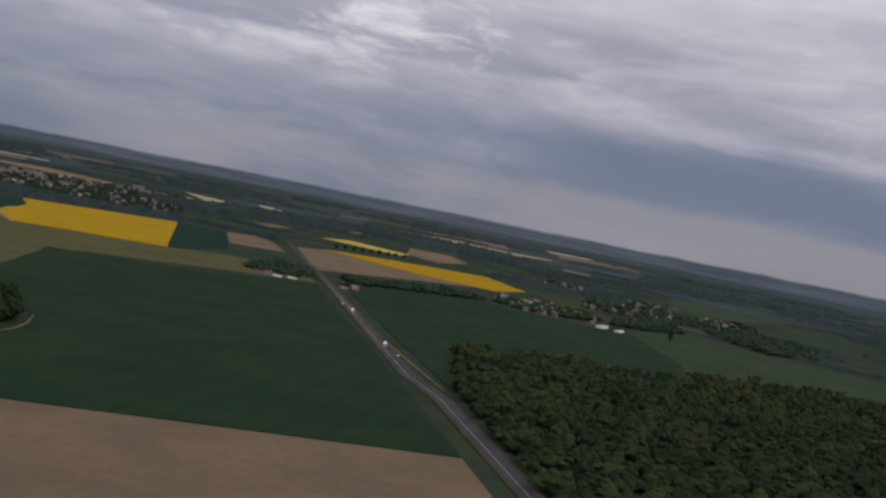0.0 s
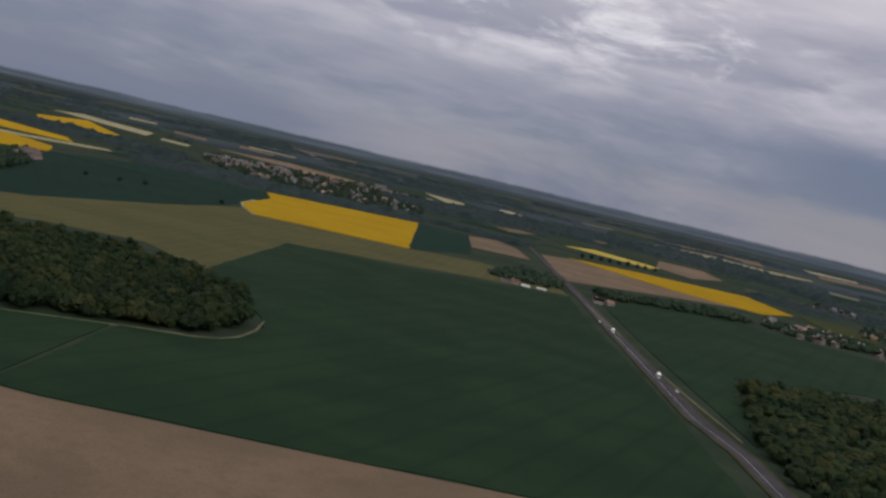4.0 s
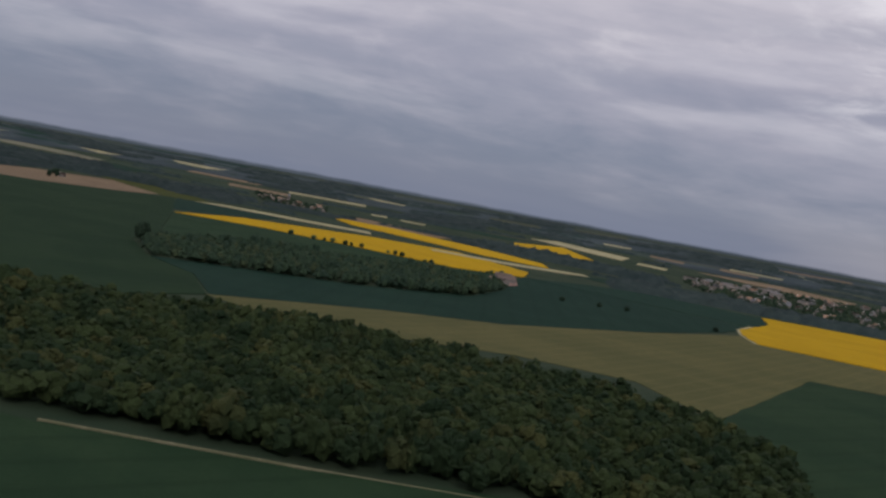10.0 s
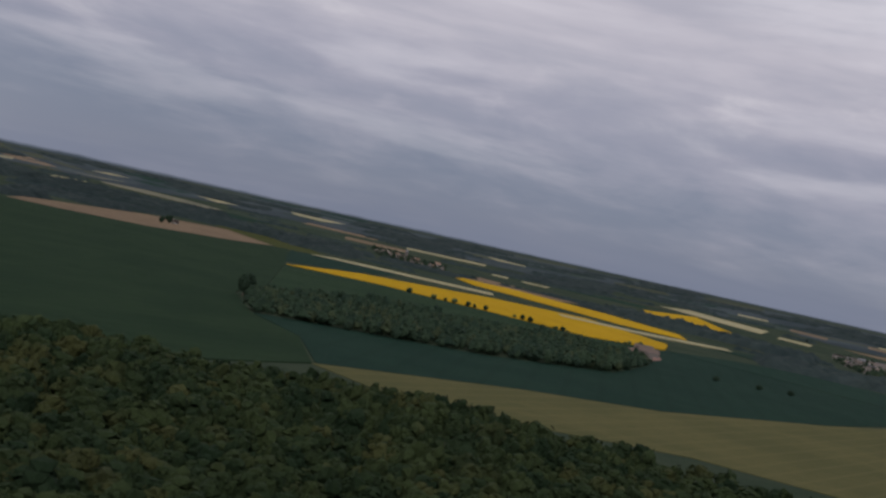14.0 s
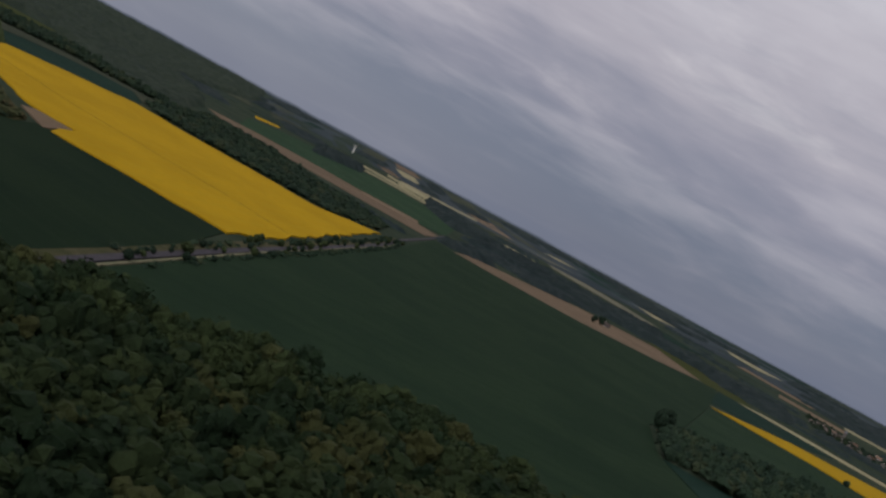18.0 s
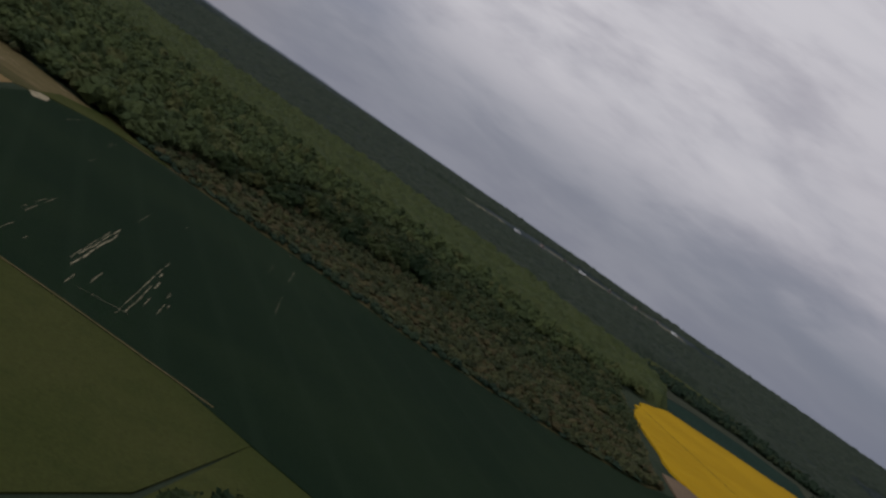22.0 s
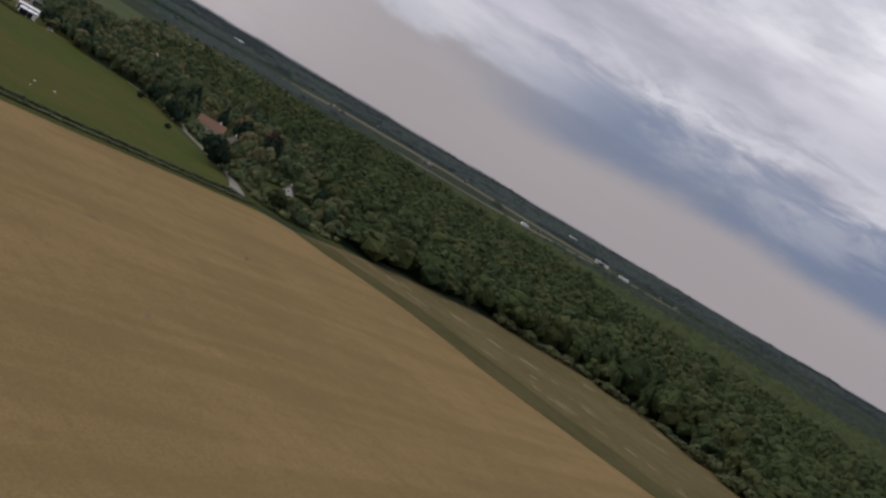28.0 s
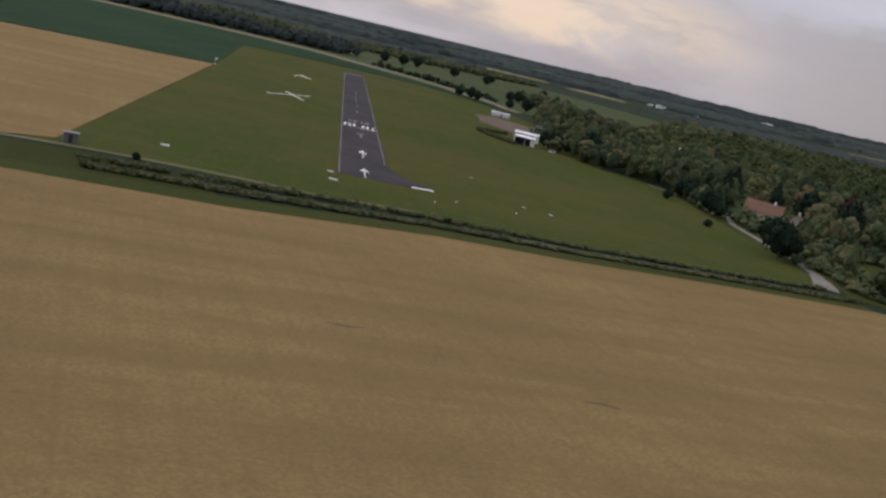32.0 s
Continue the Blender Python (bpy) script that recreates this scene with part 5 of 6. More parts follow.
forest("forest", [[(160, 600), (195, 660), (225, 590), (205, 510), (185, 520)], [(300, 620), (420, 720), (700, 900), (640, 1100), (420, 900)], [(-500, 900), (0, 1050), (300, 1250), (250, 1330), (-100, 1150), (-550, 1000)]], 11, MIDDLE, (6, 12), M["leaf_garden"], "hedge trees and copses behind the airfield", 20)
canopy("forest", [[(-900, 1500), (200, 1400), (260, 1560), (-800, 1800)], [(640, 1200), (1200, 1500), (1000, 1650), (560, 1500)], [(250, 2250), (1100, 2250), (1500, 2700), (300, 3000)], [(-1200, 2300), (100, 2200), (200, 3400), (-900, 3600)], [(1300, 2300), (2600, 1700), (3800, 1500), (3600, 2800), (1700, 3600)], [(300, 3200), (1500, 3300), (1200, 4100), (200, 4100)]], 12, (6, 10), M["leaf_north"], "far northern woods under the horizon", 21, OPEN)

# ---- roads and tracks ----
ribbon("road", [(-1040, 0), (-1005, -500), (-981, -960), (-963, -1061), (-947, -1357), (-918, -1916), (-897, -2228), (-850, -2880)], [14, 14, 14, 14, 13.5, 12, 10, 8], M["road"], 0.75, "wide grey country road with a paved shoulder", "road")
ribbon("road_verge", [(-1040, 0), (-1005, -500), (-981, -960), (-963, -1061), (-947, -1357), (-918, -1916), (-897, -2228)], [19, 19, 19, 19, 18, 16, 13], M["verge"], 0.735, "overgrown grass verges of the grey road", "verge")
ribbon("road_line", [(-1038, 0), (-1003, -500), (-979, -960), (-961, -1061), (-945, -1357), (-917, -1900)], 0.4, M["worn"], 0.757, "white line along the grey road", "road marking")
ribbon("lay_by", [(-990, -1010), (-972, -1160), (-961, -1280)], [1.5, 3, 1.5], M["lane"], 0.79, "pale gravel lay-by beside the road", "lay-by")
ribbon("lay_by", [(-945, -1500), (-935, -1620), (-926, -1760)], [1.2, 3, 1.2], M["lane"], 0.79, "pale gravel verge beside the road", "lay-by")
ribbon("country_road", [(-30, -786), (30, -831), (80, -869), (262, -1009), (446, -1154), (770, -1405), (930, -1516), (1331, -1822), (1600, -2020)], 5, M["asphalt"], 0.75, "grey country road between rows of trees", "road")
ribbon("road_verge", [(10, -810), (84, -868), (268, -1006), (452, -1151), (776, -1402), (936, -1513)], [9, 9, 10, 11, 10, 6], M["verge"], 0.72, "overgrown verge between the road and the rapeseed", "verge")
ribbon("road_verge", [(20, -832), (40, -846), (124, -910), (329, -1066), (530, -1223), (770, -1412), (930, -1526)], 1.8, M["lane"], 0.74, "brownish dry verge along the country road", "verge")
ribbon("path", [(-613, -1030), (-617, -983), (-614, -945), (-606, -923), (-592, -911), (-576, -905), (-530, -878), (-476, -846), (-441, -825), (-330, -765)], 1.5, M["lane"], 0.7, "pale path curving round the tip of the wood", "path")
ribbon("field_edge", [(-374, -1978), (-331, -2078), (-305, -2171), (-297, -2300)], 5, M["rape_pale"], 0.8, "pale margin round the rapeseed", "verge")
ribbon("tractor_line", [(806, -890), (657, -962), (573, -1032), (505, -1085), (440, -1118)], 1.7, M["meadow_b"], 1.31, "dark tractor line through the rapeseed", "track")
ribbon("track", [(-150, -228), (-110, -217), (-89, -211.5), (-71, -206), (-44, -201.5), (-10, -200.5), (16, -193)], [2.4, 2.4, 2.4, 2.4, 2.0, 1.8, 1.0], M["lane"], 0.16, "pale dusty track beside the hedge", "track")
ribbon("lane", [(-66, -227.5), (-33, -219.5), (16, -207), (55, -201), (107, -190), (141, -181)], 2.8, M["lane"], 0.14, "narrow overgrown lane between two hedges", "lane")
sheet("grass_verge", [(-330, -305), (-79, -246), (-33, -237), (-40, -216), (-66, -212), (-80, -214.5), (-110, -220), (-150, -231), (-330, -276)], M["meadow_b"], 0.125, "green grass verge beside the pale track", "verge", 1)
ribbon("field_edge", [(-100, -251), (-79, -246), (-33, -237), (16, -218.5), (51, -213), (102, -200), (146, -191)], [9, 9, 9, 8, 7, 6, 6], M["meadow_b"], 0.17, "green verge along the tan field", "verge")
ribbon("driveway", [(144, 39), (150, 22), (160, 8), (160, -30), (153.5, -55), (152.7, -86), (151.5, -122), (149, -145), (144, -164), (141, -172)], [1.4, 1.8, 2.0, 2.0, 2.2, 2.4, 2.8, 3.2, 6, 7], M["drive"], 0.2, "pale driveway to the houses", "driveway")
ribbon("field_edge", [(4, -530), (7, -585), (13, -640), (15, -690)], 1.0, M["weeds"], 0.6, "thin dry edge between wheat and meadow", "verge")
sheet("field_edge", [(264, -477), (300, -472), (330, -484), (324, -510), (317, -540), (314, -540), (313, -525), (300, -503)], M["meadow_b"], 0.63, "grassy corner beside the wood", "verge", 1.5)

# bare streaks in the wheat, where nothing came up
streaks = [((63, -595), (99, -586), 1.0, 0.9), ((64, -593), (90, -587), 0.6, 0.7), ((50, -621), (105, -607), 1.3, 0.95), ((46, -624), (112, -608), 2.0, 0.9), ((139, -601), (172, -593), 0.7, 0.4), ((32, -648), (117, -627.5), 1.2, 0.95), ((36, -649), (101, -633), 1.7, 0.9), ((236, -509), (280, -500), 1.2, 0.5)]
streaks += [((241, -532), (278, -524), 0.9, 0.5), ((0, -564), (78, -545), 0.9, 0.6), ((125, -533), (139, -531), 1.2, 0.7), ((15, -582), (76, -570), 0.8, 0.5), ((27, -628), (34, -641), 1.4, 0.7), ((312, -538), (315, -552), 2.6, 0.7), ((246, -668), (300, -655), 0.7, 0.4), ((30, -606), (50, -601), 0.8, 0.5), ((150, -560), (215, -545), 0.6, 0.3)]


def broken_streak(a, b, wide, share, seed):
    """Rows of ragged bare slivers, as where a drill ran empty."""
    rng = random.Random(seed)
    bm = bmesh.new()
    length = math.hypot(b[0] - a[0], b[1] - a[1]) * U
    d = Vector(((b[0] - a[0]) * U / length, (b[1] - a[1]) * U / length))
    across = Vector((-d.y, d.x))
    for lane in range(2 if wide > 1.9 and length > 20 else 1):
        at = rng.uniform(-1, 2)
        off = lane * wide * 0.6
        while at < length:
            run = rng.uniform(3.5, 15)
            if rng.random() < share * 0.85:
                c = Vector((a[0] * U, a[1] * U)) + d * (at + run / 2) + across * (off + rng.uniform(-0.12, 0.12) * wide)
                slim = rng.uniform(0.05, 0.11) * wide
                top = []
                for i in range(10):
                    k = 6.283 * i / 10
                    p = c + d * math.cos(k) * run * 0.55 * rng.uniform(0.9, 1.1) + across * math.sin(k) * slim * rng.uniform(0.5, 1.5)
                    top.append(bm.verts.new((p.x, p.y, 0.57 + 0.0006 * (seed % 5) + 0.004 * lane)))
                face = bm.faces.new(top)
                if face.normal.z < 0:
                    face.normal_flip()
            at += run * rng.uniform(0.7, 1.3)
    return tagged(part("bare_streak", bm, M["bare"], None), "broken pale bare streak in the green wheat", "bare soil", "bare streaks in the wheat", "structure")


streaks += [((-11, -580), (93, -562), 0.6, 0.45), ((56, -548), (137, -527), 0.7, 0.5), ((259, -500), (290, -496), 1.0, 0.6), ((257, -527), (292, -520), 0.9, 0.6), ((210, -640), (250, -632), 0.7, 0.5), ((222, -648), (262, -640), 0.7, 0.5), ((150, -665), (215, -650), 0.6, 0.35), ((120, -690), (190, -672), 0.6, 0.3), ((300, -618), (316, -632), 1.1, 0.8), ((304, -650), (318, -656), 0.9, 0.7)]
for i, (pa, pb, wd, share) in enumerate(streaks):
    broken_streak(pa, pb, wd, share, i + 40)
for i, (x, y) in enumerate(((83, -639), (81, -644.5), (59, -646), (58, -651), (43, -633), (29, -632), (38, -610.5), (200, -601), (32, -644), (88, -641), (72, -649))):
    broken_streak((x - 1.6, y - 0.4), (x + 1.6, y + 0.4), 1.3 + 1.2 * (i % 3 == 0), 1.0, i + 80)
sheet("bare_patch", [(246, -486), (254, -479), (266, -478), (270, -483), (258, -488)], M["bare"], 0.62, "pale gravel heap at the field corner", "bare soil", 0)
rs = random.Random(5)
line = [(178, -200), (215, -262), (240, -330), (275, -400), (300, -470)]
for i in range(26):
    k = rs.uniform(0, 3.9)
    a, b = line[int(k)], line[int(k) + 1]
    f = k - int(k)
    x, y = a[0] + (b[0] - a[0]) * f + rs.uniform(2, 60), a[1] + (b[1] - a[1]) * f + rs.uniform(-6, 6)
    dx, dy = (b[0] - a[0]) / 70, (b[1] - a[1]) / 70
    long, wide = rs.uniform(4, 13), rs.uniform(0.5, 1.3)
    ribbon("bare_streak", [(x, y), (x + dx * long * 0.4 + rs.uniform(-0.6, 0.6), y + dy * long * 0.4), (x + dx * long, y + dy * long)], [wide * 0.5, wide * 1.3, wide * 0.4], M["pale_soil"], 0.20 + 0.002 * (i % 7), "pale streak in the fallow strip", "bare soil")
for x, y, a in ((-8, -317, 25), (36, -332, -60), (-60, -330, 10), (95, -300, 70), (30, -400, 20)):
    ribbon("bare_streak", [(x, y), (x + 3 * math.cos(a), y + 3 * math.sin(a)), (x + 6 * math.cos(a + 0.3), y + 6 * math.sin(a + 0.3))], [0.5, 1.3, 0.4], M["soil"], 0.135, "dark worn mark in the tan field", "bare soil")

# ---- runway and its markings ----
AIR = 0.16
sheet("runway", [(-8, -153), (21, -150), (22.5, -145), (13, -132), (9, -116), (8.4, 0), (8.2, 430), (-8, 430)], M["asphalt"], AIR, "dark worn asphalt runway with white markings", "runway")


def marking(poly, label, paint="white"):
    ob = sheet("runway_marking", poly, M["worn" if "worn" in label or "faded" in label or "edge" in label else paint], AIR + 0.006, label, "runway marking")
    return tagged(ob, group="markings of the runway")


def bar(x0, x1, y0, y1, label):
    return marking([(x0, y0), (x1, y0), (x1, y1), (x0, y1)], label)


bar(-7.6, -7.42, -152, 428, "white edge line of the runway")
bar(7.8, 7.98, -112, 428, "white edge line of the runway")
bar(-7.0, 7.5, -4.2, -3.4, "white bar across the displaced threshold")
for x in (-6.5, -4.4, -2.5, 1.5, 3.5, 5.9):
    bar(x, x + 0.95, 0, 7.5, "white threshold stripe")
for x0, x1 in ((-4.6, -3.4), (-2.6, -0.6), (1.0, 2.2), (3.0, 5.0)):
    bar(x0, x1, 20, 24, "worn white runway designator block")
for y in (-151, -104):
    marking([(0.4, y), (0.7, y), (0.7, y + 15), (1.9, y + 11.5), (2.05, y + 13), (0.65, y + 19), (0.45, y + 19), (-0.95, y + 13), (-0.8, y + 11.5), (0.4, y + 15)], "white arrow towards the displaced threshold")
marking([(0.35, -42), (0.75, -42), (0.75, -30), (2.1, -30), (2.1, -28), (-1.0, -28), (-1.0, -30), (0.35, -30)], "worn white arrow before the threshold")
for i in range(5):
    bar(-0.15, 0.15, 70 + i * 32, 80 + i * 32, "faded white centre line dash")
for i in range(6):
    bar(-6.2 + i * 2.2, -5.7 + i * 2.2, 408, 422, "faded stripe at the far threshold")


def marker_board(x, y, turn, size=1.0):
    """A low white marker: two sloping boards on feet."""
    ob = new("marker_board")
    for s in (-1, 1):
        bm = bmesh.new()
        vs = [bm.verts.new(p) for p in ((-1.3, s * 0.55, 0.05), (1.3, s * 0.55, 0.05), (1.3, s * 0.06, 0.5), (-1.3, s * 0.06, 0.5))]
        f = bm.faces.new(vs)
        bmesh.ops.solidify(bm, geom=[f], thickness=0.05)
        part("board", bm, M["white"], ob)
        part("foot", box_bm(-1.1, -0.95, s * 0.3 - 0.06, s * 0.3 + 0.06, -0.05, 0.22), M["steel"], ob)
        part("foot", box_bm(0.95, 1.1, s * 0.3 - 0.06, s * 0.3 + 0.06, -0.05, 0.22), M["steel"], ob)
    ob.matrix_basis = Matrix.LocRotScale((x * U, y * U, 0.11), Euler((0, 0, radians(turn))), (size, size, size))
    return tagged(ob, "white wooden marker board on the airfield grass", "marker", "marker boards on the grass")


for x, y, turn, size in ((-56, -174, 10, 0.8), (-9, -169, 0, 0.8), (-10, -154, 0, 0.6), (60, -144, 30, 0.55), (52, -140, 0, 0.4), (47, -156, 60, 0.4), (40, -93, 0, 0.35), (20.5, -170, 80, 0.5), (28, -160, 20, 0.25)):
    marker_board(x, y, turn, size)
sheet("runway_marking", [(15, -150.5), (22, -148.5), (22, -146.8), (15, -148.6)], M["white"], AIR + 0.01, "white bar at the end of the turning area", "runway marking")
for pts, wd in (([(-45.5, 68), (-36, 83), (-25, 103)], 0.75), ([(-37, 100), (-32, 84), (-27, 70)], 0.75), ([(-40, 238), (-33, 260)], 0.9), ([(-36, 256), (-29, 236)], 0.9)):
    tagged(ribbon("ground_signal", pts, wd, M["white"], 0.13, "white strip laid out on the grass as a signal", "ground signal"), group="signal strips on the grass")

# ---- small buildings of the airfield ----


def gable(name, length, width, eaves, ridge, walls, tiles, label, category="house", over=0.35, windows=0, door=True, chimney=True):
    """A house along x with a pitched roof: walls, two roof slopes, windows, door and chimney."""
    ob = new(name)
    bm = bmesh.new()
    l, b = length / 2, width / 2
    v = [bm.verts.new(p) for p in ((-l, -b, -0.4), (l, -b, -0.4), (l, b, -0.4), (-l, b, -0.4), (-l, -b, eaves), (l, -b, eaves), (l, b, eaves), (-l, b, eaves), (-l, 0, ridge - 0.15), (l, 0, ridge - 0.15))]
    for f in ((0, 1, 5, 4), (2, 3, 7, 6), (1, 2, 6, 9, 5), (3, 0, 4, 8, 7), (4, 5, 9, 8), (6, 7, 8, 9), (3, 2, 1, 0)):
        bm.faces.new([v[i] for i in f])
    part("wall", bm, walls, ob)
    slope = (ridge - eaves) / b
    for s in (-1, 1):
        bm = bmesh.new()
        lo = eaves - over * slope
        q = [bm.verts.new(p) for p in ((-l - over, s * (b + over), lo), (l + over, s * (b + over), lo), (l + over, 0, ridge), (-l - over, 0, ridge))]
        f = bm.faces.new(q)
        bmesh.ops.solidify(bm, geom=[f], thickness=0.16 * s)
        part("roof", bm, tiles, ob)
    if chimney:
        part("chimney", box_bm(l * 0.45, l * 0.45 + 0.7, -0.4, 0.4, ridge - 1.0, ridge + 0.9, 0.05), M["wall_w"], ob)
    for i in range(windows):
        x = -l + (i + 0.7) * length / (windows + 0.4)
        for s in (-1, 1):
            win = part("window", box_bm(x - 0.55, x + 0.55, s * b - 0.03, s * b + 0.03, 0.95, 2.2), M["wall_w"], ob, "white window frame")
            part("pane", box_bm(x - 0.45, x + 0.45, s * b - 0.045, s * b + 0.045, 1.05, 2.1), M["glass"], win)
    if door:
        part("door", box_bm(l * 0.1, l * 0.1 + 1.0, -b - 0.04, -b + 0.04, 0.0, 2.05), M["bark"], ob, "brown wooden door")
    return tagged(ob, label, category)


def stand(ob, x, y, turn, z=0.0, s=1.0):
    ob.matrix_basis = Matrix.LocRotScale((x * U, y * U, gz(x * U, y * U) + z), Euler((0, 0, radians(turn))), (s, s, s))
    return ob


stand(gable("house", 14, 8, 3.6, 7.2, M["wall"], M["tile"], "long pale house with a red tile roof among trees", windows=5), 183, -10, -28)
stand(gable("house_wing", 7, 6.5, 3.4, 6.2, M["wall"], M["tile"], "low wing of the red-roofed house", windows=2), 193, -24, 60)
white_house = gable("house", 10, 8, 3.6, 7.8, M["wall_w"], M["tile_b"], "white house with a brown roof and gable windows", windows=3)
for y, z in ((-1.4, 1.1), (1.4, 1.1), (0, 4.2)):
    win = part("window", box_bm(-5.05, -4.95, y - 0.6, y + 0.6, z, z + 1.3), M["wall_w"], white_house, "white gable window frame")
    part("pane", box_bm(-5.07, -4.93, y - 0.5, y + 0.5, z + 0.1, z + 1.2), M["glass"], win)
stand(white_house, 194, -112, 62, 0.0, 0.72)
stand(gable("house", 6, 5.5, 6.0, 9.0, M["wall_w"], M["tile"], "small tall white house with a red roof in the trees", windows=2), 213, 226, 20)
stand(gable("cottage", 9, 7, 3.5, 6.8, M["wall"], M["tile_b"], "pale cottage hidden among garden trees", windows=3), 232, 25, 40)

def steel_hangar(x, y, turn, size, label):
    """An open-fronted hangar with a sloping white roof and dark bays."""
    hangar = new("hangar")
    l, b = size
    # the shade inside the open bays is put into a near-black back wall
    part("wall", box_bm(-l, l, b - 0.2, b, -0.2, 3.6), M["dark"], hangar, "back wall with the bay's shade in its colour")
    part("wall", box_bm(-l, -l + 0.2, -b, b - 0.2, -0.2, 3.4), M["steel"], hangar)
    part("wall", box_bm(l - 0.2, l, -b, b - 0.2, -0.2, 3.4), M["steel"], hangar)
    part("floor", box_bm(-l + 0.2, l - 0.2, -b, b - 0.2, -0.2, 0.12), M["asphalt"], hangar)
    n = max(2, int(l / 2))
    wide = 2 * l / n
    for i in range(n):
        bm = box_bm(-l + i * wide + 0.02, -l + (i + 1) * wide - 0.02, -b - 0.9, b + 0.2, 3.45, 3.75)
        for v in bm.verts:
            v.co.z += (v.co.y + b) * 0.05
        part("roof_panel", bm, M["steel"], hangar, "white sheet steel roof panel")
    for i in range(n + 1):
        x0 = min(max(-l + i * wide, -l + 0.3), l - 0.3)
        part("post", box_bm(x0 - 0.1, x0 + 0.1, -b, -b + 0.25, 0.12, 3.45), M["steel"], hangar)
    part("door", box_bm(l - 2.1, l - 0.3, -b - 0.1, -b, 0.13, 3.1), M["wall_w"], hangar, "closed white sliding door")
    return stand(tagged(hangar, label, "hangar"), x, y, turn, 0.1)


steel_hangar(91.5, 106, -11, (4.8, 3.6), "white open-fronted steel hangar with dark bays")
steel_hangar(97, 134, -11, (6.0, 4.0), "second white steel hangar behind the first")

arched = new("hangar")
bm = bmesh.new()
ring = [(math.cos(math.pi * i / 14) * 6.5, math.sin(math.pi * i / 14) * 5.6) for i in range(15)]
rows_v = [[bm.verts.new((x, y, z)) for y, z in ring] for x in (-9, 9)]
for i in range(14):
    bm.faces.new((rows_v[0][i], rows_v[1][i], rows_v[1][i + 1], rows_v[0][i + 1]))
bmesh.ops.solidify(bm, geom=bm.faces[:], thickness=0.2)
part("shell", bm, M["slate"], arched, "grey curved sheet roof")
bm = bmesh.new()
bm.faces.new([bm.verts.new((-8.6, y * 0.96, z * 0.96)) for y, z in ring])
bmesh.ops.solidify(bm, geom=bm.faces[:], thickness=0.2)
part("front", bm, M["steel"], arched)
part("door", box_bm(-8.95, -8.7, -3.6, 3.6, 0, 3.6), M["dark"], arched, "dark hangar door")
tagged(arched, "grey arched hangar behind the white one", "hangar")
stand(arched, 121, 226, 78, 0.0, 0.75)
stand(gable("shed", 11, 5, 2.2, 3.0, M["steel"], M["steel"], "long low pale shed beside the apron", "shed", windows=0, chimney=False), 106, 305, -20)
sheet("apron", [(84, 275), (100, 285), (120, 262), (112, 170), (104, 150), (92, 185), (80, 215)], M["apron"], 0.12, "worn pinkish apron before the hangars", "apron", 1.5)
stand(gable("club_house", 9, 6, 2.6, 4.2, M["wall_w"], M["slate"], "small white clubhouse beside the hangars", "hut", windows=3, chimney=False), 106, 99, -12, 0.0, 0.35)
shelter = new("shelter")
part("wall", box_bm(-1.6, 1.6, -1.2, 1.2, -0.1, 2.3, 0.04), M["wall_far"], shelter)
part("roof", box_bm(-1.9, 1.9, -1.5, 1.5, 2.3, 2.46), M["slate"], shelter)
part("door", box_bm(-0.45, 0.45, -1.25, -1.19, 0.05, 2.0), M["dark"], shelter)
stand(tagged(shelter, "small grey shelter at the corner of the airfield", "shelter"), -75, -202, 15, 0.1, 0.9)
pole = new("windsock")
bm = bmesh.new()
bmesh.ops.create_cone(bm, cap_ends=True, segments=8, radius1=0.14, radius2=0.09, depth=6, matrix=Matrix.Translation((0, 0, 3)))
part("pole", bm, M["white"], pole)
bm = bmesh.new()
bmesh.ops.create_cone(bm, cap_ends=False, segments=10, radius1=0.45, radius2=0.22, depth=2.2, matrix=Matrix.Translation((1.15, 0, 5.5)) @ Matrix.Rotation(radians(100), 4, "Y"))
part("sock", bm, M["white"], pole, "faded white cloth sock")
stand(tagged(pole, "white windsock on a pole at the field corner", "windsock"), -83, 172, 0, 0.0, 0.6)


